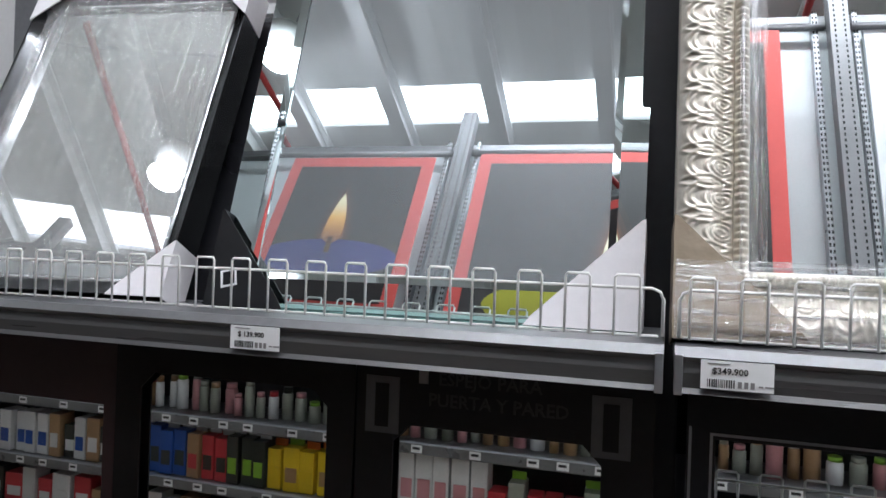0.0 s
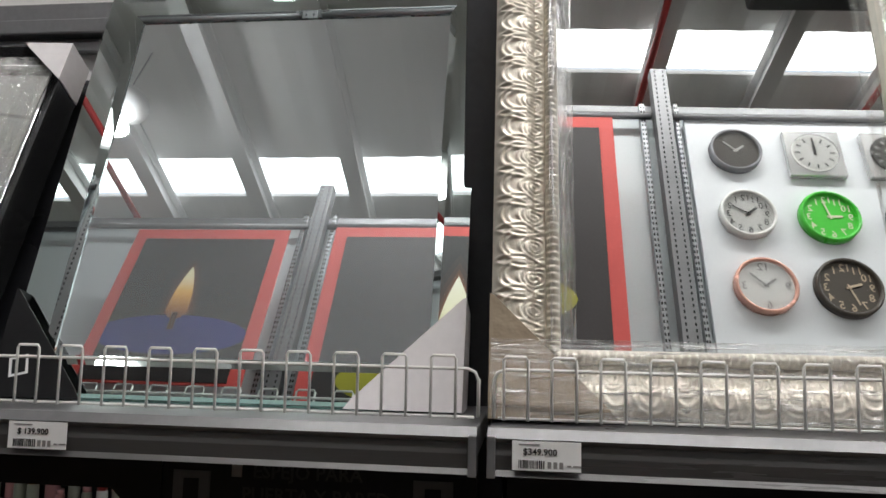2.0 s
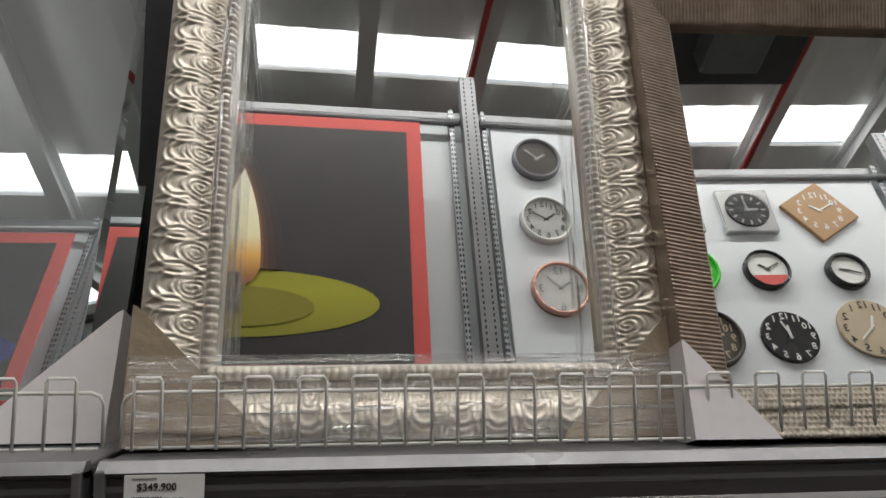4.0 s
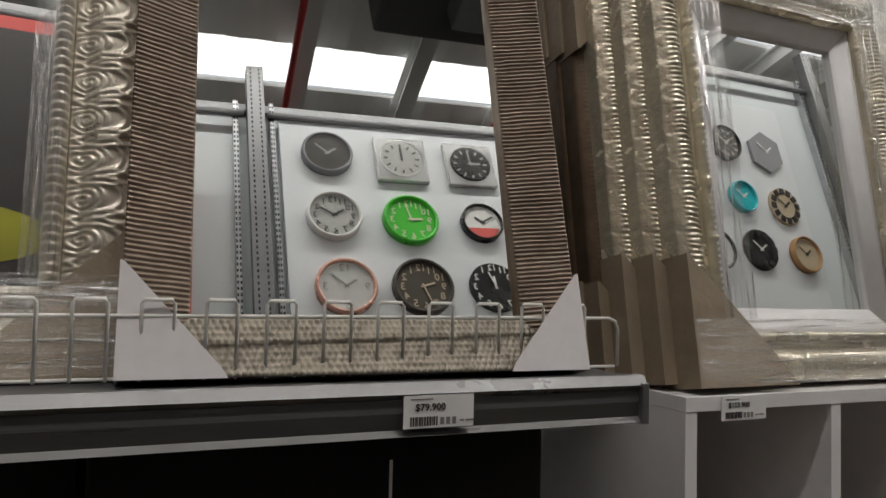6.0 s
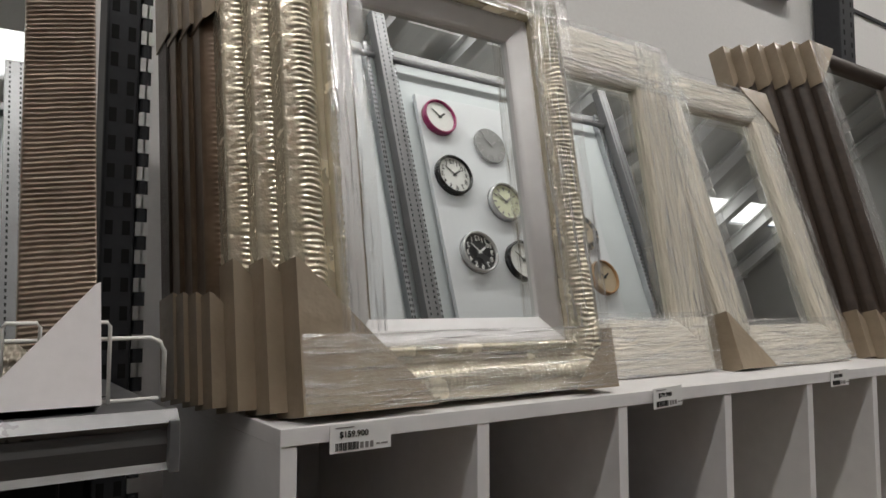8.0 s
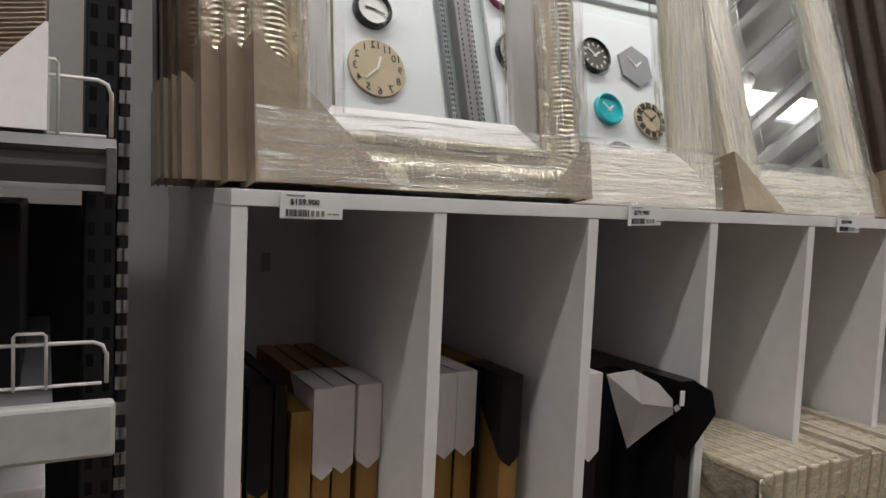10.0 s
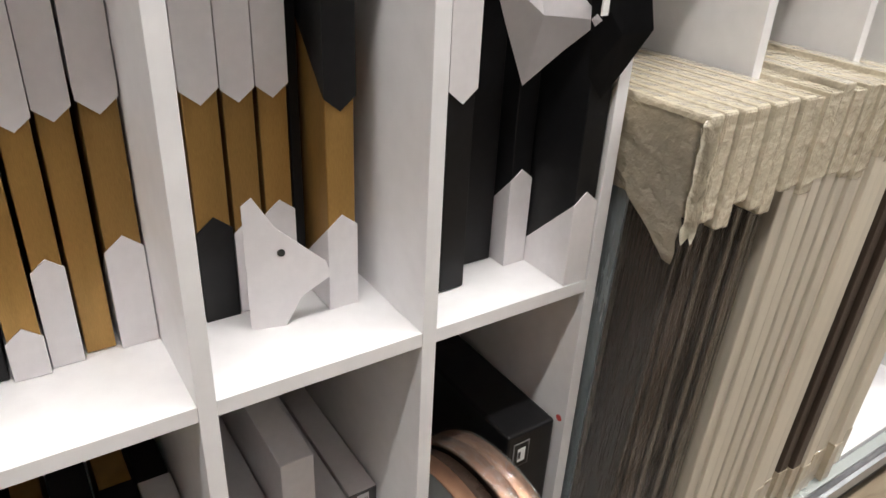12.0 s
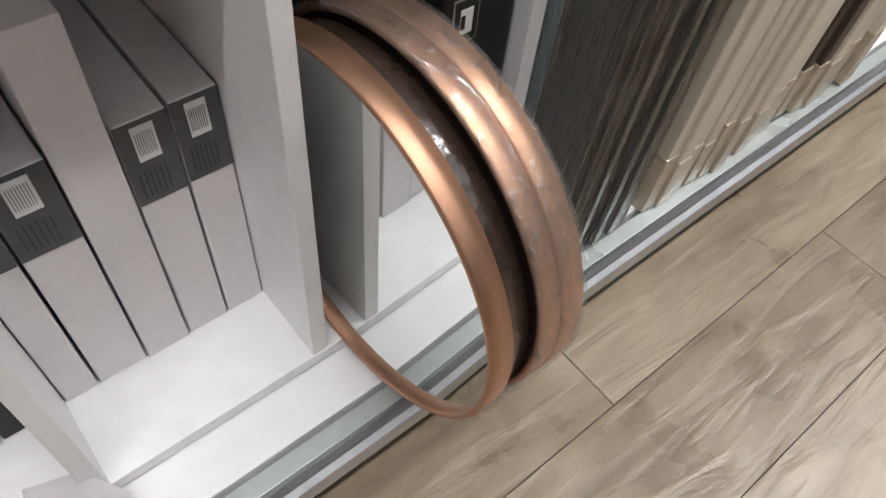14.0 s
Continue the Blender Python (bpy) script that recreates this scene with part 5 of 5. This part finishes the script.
candle_poster(-1.808, -0.889, 2.75, 3.850, -1.375, 3.20, 0.36, M_BLUEWAX, 3.12, 0.42, 0.12)
candle_poster(-0.626, 1.062, 2.50, 3.872, 0.200, 2.85, 0.66, M_YELLOWWAX, 2.80, 0.64, 0.165, M_YELLOWIN)


def clock_board(x0, x1, z0, z1):
    return tagged(part("clock_board", boxm(x0, x1, RACK - 0.03, RACK, z0, z1, bevel=0.003), M_BOARD), "white display board hung with wall clocks", "display board")


clock_board(1.489, 3.34, 2.26, 4.03)
clock_board(3.70, 5.16, 2.26, 3.82)


def wall_clock(x, z, r, rim, face, ink, style="round", label="", hour=10, minute=8, numbers="full", hand=None, rimw=0.12, mirror_face=False):
    g = thing("wall_clock", pose(x, RACK, z, 0, 0, 180), label, "clock", "clocks on the display boards")
    if style == "round":
        part("case", ring(fresh(), r * (1 - rimw), r, -0.045, -0.0005, 36, 0.006), rim, g)
        part("dial", disc(fresh(), r * (1 - rimw) + 0.002, -0.026, -0.0005, 36), face, g)
    elif style == "flat":
        part("dial", disc(fresh(), r, -0.020, -0.0005, 36, rim=0.003), face, g)
    elif style == "square":
        part("case", boxm(-r, r, -0.035, -0.0005, -r, r, bevel=0.006), rim, g)
        part("dial", disc(fresh(), r * 0.82, -0.038, -0.03, 36), face, g)
    elif style == "diamond":
        part("dial", boxm(-r, r, -0.025, -0.0005, -r, r, bevel=0.004), face, g, "", pose(0, 0, 0, 0, 33, 0))
    elif style == "hexagon":
        pts = [(r * math.cos(math.pi * k / 3 + 0.5), r * math.sin(math.pi * k / 3 + 0.5)) for k in range(6)]
        part("dial", prism(fresh(), pts, -0.022, -0.0005), face, g)
    yf = {"round": -0.0265, "flat": -0.0205, "square": -0.0385, "diamond": -0.0255, "hexagon": -0.0225}[style]
    rr_ = r * {"round": (1 - rimw) * 0.78, "flat": 0.80, "square": 0.62, "diamond": 0.75, "hexagon": 0.68}[style]
    if numbers == "full":
        for k in range(1, 13):
            a = math.pi / 2 - k * math.pi / 6
            text_part("numeral", str(k), r * 0.36, ink, g, pose(rr_ * math.cos(a), yf - 0.0008, rr_ * math.sin(a) - r * 0.125), "CENTER")
    elif numbers == "four":
        for k in (3, 6, 9, 12):
            a = math.pi / 2 - k * math.pi / 6
            text_part("numeral", str(k), r * 0.40, ink, g, pose(rr_ * math.cos(a), yf - 0.0008, rr_ * math.sin(a) - r * 0.14), "CENTER")
    elif numbers == "bars":
        for k in range(12):
            part("hour_bar", boxm(-0.005, 0.005, yf - 0.0015, yf, rr_ * 0.85, rr_ * 1.12), ink, g, "", pose(0, 0, 0, 0, 30 * k, 0))
    elif numbers == "blocks":
        for k in range(12):
            part("hour_block", boxm(-0.020, 0.020, yf - 0.006, yf, rr_ * 0.78, rr_ * 1.2, bevel=0.003), ink, g, "", pose(0, 0, 0, 0, 30 * k, 0))
    hand = hand or ink
    part("hour_hand", boxm(-0.006, 0.006, yf - 0.004, yf - 0.002, -0.015, r * 0.42), hand, g, "", pose(0, 0, 0, 0, 30 * hour + minute / 2, 0))
    part("minute_hand", boxm(-0.004, 0.004, yf - 0.006, yf - 0.004, -0.015, r * 0.62), hand, g, "", pose(0, 0, 0, 0, 6 * minute, 0))
    if mirror_face:
        part("cover_glass", disc(fresh(), r * (0.82 if style == "square" else 1 - rimw), yf - 0.012, yf - 0.010, 36), M_CLOCKGLASS, g, "glossy cover glass")
    return g


M_CLOCKGLASS = wrap_material("clock_glass", 0.0, 0.7, (0.01, 0.01, 0.01))
wall_clock(1.728, 3.79, 0.135, M_GREYWOOD, M_BROWNFACE, M_FACE, label="dark grey round wall clock with glossy glass", numbers="none", mirror_face=True)
wall_clock(2.131, 3.776, 0.145, M_SILVERPL, M_FACE, M_INK, "square", "square silver wall clock with a white dial", 12, 0, "bars", mirror_face=True)
wall_clock(2.534, 3.773, 0.145, M_SILVERPL, M_BLACKPL, M_FACE, "square", "square silver wall clock with a black dial", 9, 1, "bars", mirror_face=True)
wall_clock(2.945, 3.772, 0.150, M_TAN, M_TAN, M_FACE, "diamond", "tan wooden wall clock hung as a diamond", 1, 50, "full")
wall_clock(1.731, 3.391, 0.140, M_FACE, M_FACE, M_INK, label="white round wall clock with black numerals", hour=10, minute=10, mirror_face=True)
wall_clock(2.130, 3.383, 0.148, M_GREEN, M_GREEN, M_CREAMFACE, label="bright green plastic round wall clock", hour=9, minute=2)
g = wall_clock(2.530, 3.383, 0.118, M_BLACKPL, M_FACE, M_INK, label="black-rimmed wall clock with a red lower dial", hour=1, minute=50, numbers="none")
part("dial_patch", prism(fresh(), [(0.100 * math.cos(a), 0.100 * math.sin(a)) for a in [math.pi * (1.12 + 0.76 * k / 12) for k in range(13)]], -0.028, -0.0265), M_POSTERRED, g, "red printed patch")
wall_clock(2.950, 3.368, 0.108, M_BLACKPL, M_FACE, M_INK, label="small black-rimmed wall clock with a white dial", hour=2, minute=42, numbers="none", rimw=0.2)
wall_clock(1.753, 2.984, 0.148, M_ROSE, M_FACE, M_GREYLINE, label="rose gold round wall clock with a silver dial", hour=10, minute=8, numbers="four", mirror_face=True)
wall_clock(2.135, 2.986, 0.155, M_BROWNFACE, M_BROWNFACE, M_BEIGE, label="dark brown round wall clock with beige numerals", hour=9, minute=33)
wall_clock(2.526, 2.992, 0.140, M_BLACKPL, M_BLACKPL, M_FACE, "flat", "black flat wall clock with white numerals", 12, 3)
wall_clock(2.946, 3.033, 0.162, M_BEIGE, M_BEIGE, M_INK, "flat", "beige wooden wall clock with black numerals", 11, 22, hand=M_FACE)
for x, z, r, rim, face, ink, st, lab, nm in (
    (3.84, 3.66, 0.12, M_PINK, M_FACE, M_INK, "round", "magenta-rimmed round wall clock", "none"),
    (3.86, 3.26, 0.13, M_BLACKPL, M_FACE, M_INK, "round", "black round wall clock with numerals", "full"),
    (3.93, 2.76, 0.13, M_SILVERPL, M_BLACKPL, M_FACE, "round", "black dial wall clock with silver rim", "full"),
    (4.22, 3.52, 0.125, M_SILVERPL, M_SILVERPL, M_GREYLINE, "flat", "pale grey flat wall clock", "bars"),
    (4.562, 3.484, 0.125, M_BLACKPL, M_BROWNFACE, M_FACE, "round", "black wall clock with a dark dial", "bars"),
    (4.923, 3.458, 0.155, M_GREYWOOD, M_GREYWOOD, M_FACE, "hexagon", "grey wooden hexagonal wall clock", "none"),
    (4.231, 3.113, 0.130, M_SILVERPL, M_CREAMFACE, M_GREYLINE, "round", "silver wall clock with a pale green dial", "bars"),
    (4.597, 3.10, 0.108, M_TEAL, M_TEAL, M_FACE, "round", "teal round wall clock", "none"),
    (4.963, 3.062, 0.132, M_BEIGE, M_BEIGE, M_INK, "flat", "beige wooden round wall clock", "blocks"),
    (4.267, 2.721, 0.130, M_BLACKPL, M_FACE, M_INK, "round", "thick black-rimmed wall clock", "none"),
    (4.637, 2.741, 0.138, M_BLACKPL, M_BLACKPL, M_BLACKPL, "flat", "black cut-out numeral wall clock", "blocks"),
    (5.024, 2.722, 0.125, M_TAN, M_BEIGE, M_INK, "round", "tan wooden wall clock with a beige dial", "none"),
):
    wall_clock(x, z, r, rim, face, ink, st, lab, numbers=nm, hand=M_FACE if face in (M_BLACKPL, M_BROWNFACE, M_GREYWOOD) else None)

# goods on the far side's lower shelves, seen in the boxed mirrors
low = thing("goods_shelving", pose(0, 0, 0), "dark store shelving stocked with small goods", "shelving")
YG = -0.86
part("back_panel", boxm(-4.2, 2.2, YG - 0.03, YG - 0.001, 0, 1.95), M_BLACKMETAL, low)
for z in (0.36, 0.62, 0.90, 1.18, 1.46, 1.74):
    part("shelf", boxm(-4.2, 2.2, YG, YG + 0.30, z - 0.02, z, bevel=0.002), M_SHELF, low)
    part("price_rail", boxm(-4.2, 2.2, YG + 0.30, YG + 0.306, z - 0.04, z, bevel=0.001), M_LIP, low, "pale price rail")
part("base_plinth", boxm(-4.2, 2.2, YG, YG + 0.28, FLOOR, 0.338), M_BLACKMETAL, low)
rnd = random.Random(11)
for z in (0.62, 0.90, 1.18):
    x = -3.6
    while x < 1.6:
        tag = thing("shelf_tag", pose(x, YG + 0.3065, z), "small white price tag on the far shelf rail", "price label", "far price tags")
        part("card", boxm(0, 0.045, 0.0, 0.001, -0.034, -0.004), M_PAPER, tag)
        part("printed_line", boxm(0.006, 0.036, 0.001, 0.0014, -0.022, -0.012), M_INK, tag)
        x += rnd.uniform(0.11, 0.24)
PACK = {n: plain("pack_" + n, c, 0.35) for n, c in (("blue", (0.02, 0.08, 0.36)), ("yellow", (0.72, 0.50, 0.01)), ("orange", (0.70, 0.16, 0.02)), ("red", (0.50, 0.04, 0.05)), ("white", (0.68, 0.68, 0.68)), ("green", (0.22, 0.42, 0.03)), ("dark", (0.025, 0.03, 0.025)), ("tan", (0.36, 0.22, 0.11)), ("glass", (0.30, 0.31, 0.26)), ("rose", (0.55, 0.25, 0.27)))}


def packet(x, y, z, w, h, body, panel, label, header=None, round_=False):
    g = thing("goods_packet", pose(x, y, z + 0.0005, 0, 0, rnd.uniform(-4, 4)), label, "packet", "packets on the far shelves")
    if round_:
        part("jar", disc(fresh(), w / 2, 0, h * 0.82, 14, rim=0.006), PACK[body], g, "", pose(w / 2, 0.05, h * 0.82, -90, 0, 0) @ pose(0, 0, 0, 0, 0, 0))
        part("lid", disc(fresh(), w * 0.42, 0, h * 0.18, 14), PACK[panel], g, "", pose(w / 2, 0.05, h, -90, 0, 0))
        return g
    part("packet", boxm(0, w, 0, 0.09, 0, h, bevel=0.004), PACK[body], g)
    part("print_panel", boxm(w * 0.15, w * 0.85, 0.09, 0.0915, h * 0.22, h * 0.55), PACK[panel], g, "printed panel")
    if header:
        part("header", boxm(w * 0.05, w * 0.95, 0.03, 0.034, h - 0.001, h + 0.03), PACK[header], g, "hanging card header")
    return g


x, k = -3.4, 0
while x < 1.5:
    w = rnd.uniform(0.055, 0.075)
    if x < -1.85:
        b_, p_, h_, hd, lab = rnd.choice((("tan", "white", 0.20, None, "tan carton on the far shelf"), ("white", "blue", 0.19, None, "white carton on the far shelf"), ("dark", "white", 0.16, None, "dark carton on the far shelf")))
    elif x < -1.60:
        b_, p_, h_, hd, lab = "blue", "dark", 0.20, "white", "blue upright packet with a white header"
    elif x < -1.38:
        b_, p_, h_, hd, lab = rnd.choice((("red", "dark", 0.19, "white", "red and dark upright packet"), ("tan", "red", 0.19, "white", "tan patterned upright packet")))
    elif x < -1.20:
        b_, p_, h_, hd, lab = "dark", "green", 0.20, "white", "black and green upright packet"
    elif x < -0.72:
        b_, p_, h_, hd, lab = "yellow", ("tan" if k % 2 else "yellow"), 0.175, ("orange" if k % 3 else "green"), "bright yellow packet with an orange header"
    elif x < -0.22:
        b_, p_, h_, hd, lab = "white", "rose", 0.23, None, "white gift tube with dark rose dots"
    else:
        b_, p_, h_, hd, lab = rnd.choice((("white", "red", 0.14, None, "white carton with red print"), ("glass", "green", 0.16, "green", "clear bag with green ribbon"), ("red", "white", 0.12, None, "small red packet on the far shelf")))
    packet(x, YG + 0.17 + rnd.uniform(-0.01, 0.01), 0.62, w, h_ + rnd.uniform(-0.008, 0.008), b_, p_, lab, hd)
    x += w + rnd.uniform(0.003, 0.008)
    k += 1
for z in (0.90, 1.18):
    x = -3.4
    while x < 1.5:
        w = rnd.uniform(0.036, 0.058)
        lid = rnd.choice(("white", "tan", "glass", "red", "green", "dark", "rose"))
        packet(x, YG + 0.14 + rnd.uniform(-0.02, 0.02), z, w, rnd.uniform(0.09, 0.17), rnd.choice(("glass", "glass", "white", "tan", "rose")), lid, "small pale jar on the far shelf", None, True)
        x += w + rnd.uniform(0.006, 0.02)
for z in (0.36,):
    x = -3.0
    while x < 1.5:
        w = rnd.uniform(0.07, 0.12)
        packet(x, YG + 0.14, z, w, rnd.uniform(0.12, 0.18), rnd.choice(("white", "tan", "dark", "red")), "white", "carton on the far lower shelf")
        x += w + 0.01

# things under the roof, seen in the mirrors
duct = thing("air_duct", pose(0, 0, 0), "dark hanging air unit with torn sheet and grey case", "air duct")
DX, DY, DZ = 3.0, -1.6, 6.1
part("duct_body", boxm(DX - 0.45, DX + 1.1, DY - 0.75, DY + 0.6, DZ + 0.15, DZ + 0.55, bevel=0.04), M_DUCT, duct)
part("unit_case", boxm(DX + 0.12, DX + 0.62, DY - 0.4, DY + 0.15, DZ - 0.12, DZ + 0.16, bevel=0.03), M_GREYBOX, duct, "grey metal case")
part("torn_sheet", prism(fresh(), [(DX - 0.2, DZ - 0.05), (DX + 0.12, DZ - 0.14), (DX + 0.12, DZ + 0.15), (DX - 0.1, DZ + 0.12)], DY + 0.16, DY + 0.18), M_STEEL, duct, "loose grey sheet")
for k in range(3):
    part("hanger_rod", tube(fresh(), [(DX - 0.6 + 0.7 * k, DY - 0.3, DZ + 0.9), (DX - 0.6 + 0.7 * k, DY - 0.3, roof_z(DY) + 0.02)], 0.015), M_STEEL, duct)

# uprights and slat lines on the store wall
wrl = thing("wall_rack", pose(0, 0, 0), "grey steel posts and rails on the store wall", "rack")
for x, w in ((-0.935, 0.13), (-0.84, 0.05), (-0.765, 0.07)):
    upright(x, BACK - 0.055, wrl, 1.7, 3.4, w, 0.05, M_GREYSTEEL, w < 0.1)
for z0, z1, d in ((2.20, 2.222, 0.02), (2.232, 2.262, 0.035), (2.262, 2.30, 0.02)):
    part("rail", boxm(-0.725, 0.30, BACK - d, BACK - 0.002, z0 - 0.02, z1 - 0.02, bevel=0.003), M_GREYSTEEL, wrl, "grey steel rail")
wr = thing("wall_rack", pose(0, 0, 0), "dark slotted steel upright with brackets on the store wall", "rack")
upright(3.52, BACK - 0.09, wr, 0, 3.6, 0.09, 0.08)
part("rack_arm", boxm(2.95, 3.34, BACK - 0.04, BACK - 0.003, 2.56, 2.585), M_BLACKMETAL, wr)
for k, z in enumerate((2.62, 2.94, 3.26)):
    structure("trim", boxm(3.60, 9.0, BACK - 0.006, BACK - 0.001, z, z + 0.012), M_BLACKMETAL, "thin dark slat line on the wall", "trim")
# fluorescent battens along the aisle, and high-bay lamps farther off
for k in range(2, 8):
    L = thing("ceiling_light", pose(-3.75 + 1.5 * k, LAMP_Y, 5.22), "white fluorescent batten hanging over the aisle", "ceiling light", "battens")
    part("tray", boxm(-0.73, 0.73, -0.10, 0.10, 0.02, 0.07, bevel=0.01), M_BEAM, L)
    for dy in (-0.05, 0.05):
        part("lamp_tube", tube(fresh(), [(-0.7, dy, 0.0), (0.7, dy, 0.0)], 0.014, 8), M_TUBE, L)
    for dx in (-0.6, 0.6):
        part("hanger", tube(fresh(), [(dx, 0, 0.07), (dx, 0, roof_z(LAMP_Y) - 5.22 + 0.02)], 0.004, 4), M_STEEL, L)
for x, y in ((-3.30, -1.91), (9.5, -2.6), (12.0, -4.6), (7.4, -5.2)):
    L = thing("high_bay_lamp", pose(x, y, 6.0), "round high-bay lamp hanging from the roof", "ceiling light", "high-bay lamps")
    part("reflector", disc(fresh(), 0.24, 0, 0.16, 24, rim=0.10), M_BEAM, L, "", pose(0, 0, 0.16, 90, 0, 0))
    part("lamp_face", disc(fresh(), 0.16, 0, 0.01, 24), M_BAYGLOW, L, "glowing lamp face", pose(0, 0, -0.012, 90, 0, 0))
    part("hanger", tube(fresh(), [(0, 0, 0.1), (0, 0, roof_z(y) - 6.0 + 0.02)], 0.01, 6), M_STEEL, L)

# ---------------------------------------------------------------- floor planks, the nearest ones single
PW, PL = 0.1685, 1.0
gap = 0.0016


def plank_mesh(w, l):
    bm = box(fresh(), gap / 2, l - gap / 2, gap / 2, w - gap / 2, -0.004, 0.0)
    me = bpy.data.meshes.new("plank")
    bm.to_mesh(me)
    bm.free()
    me.materials.append(M_FLOOR)
    return me


floor_ob = bpy.data.objects["floor"]
pm = plank_mesh(PW, PL)
OFFS = {0: 2.291, -1: 2.757, -2: 2.06, -3: 2.48}
for j in range(-10, 2):
    y = 0.992 + j * PW
    off = OFFS.get(j, 2.1 + 0.37 * j)
    for i in range(-3, 3):
        ob = new("plank", pm)
        ob.parent = floor_ob
        ob.matrix_basis = Matrix.Translation((off + i * PL, y, FLOOR))
bm = fresh()
for j in range(-62, 5):
    y = 0.992 + j * PW
    off = OFFS.get(j, 2.1 + 0.37 * j)
    for i in range(-17, 15):
        if -10 <= j < 2 and -3 <= i < 3:
            continue
        box(bm, off + i * PL + gap / 2, off + (i + 1) * PL - gap / 2, y + gap / 2, y + PW - gap / 2, FLOOR - 0.004, FLOOR)
far = part("plank_field", bm, M_FLOOR, floor_ob, kind="stuff")
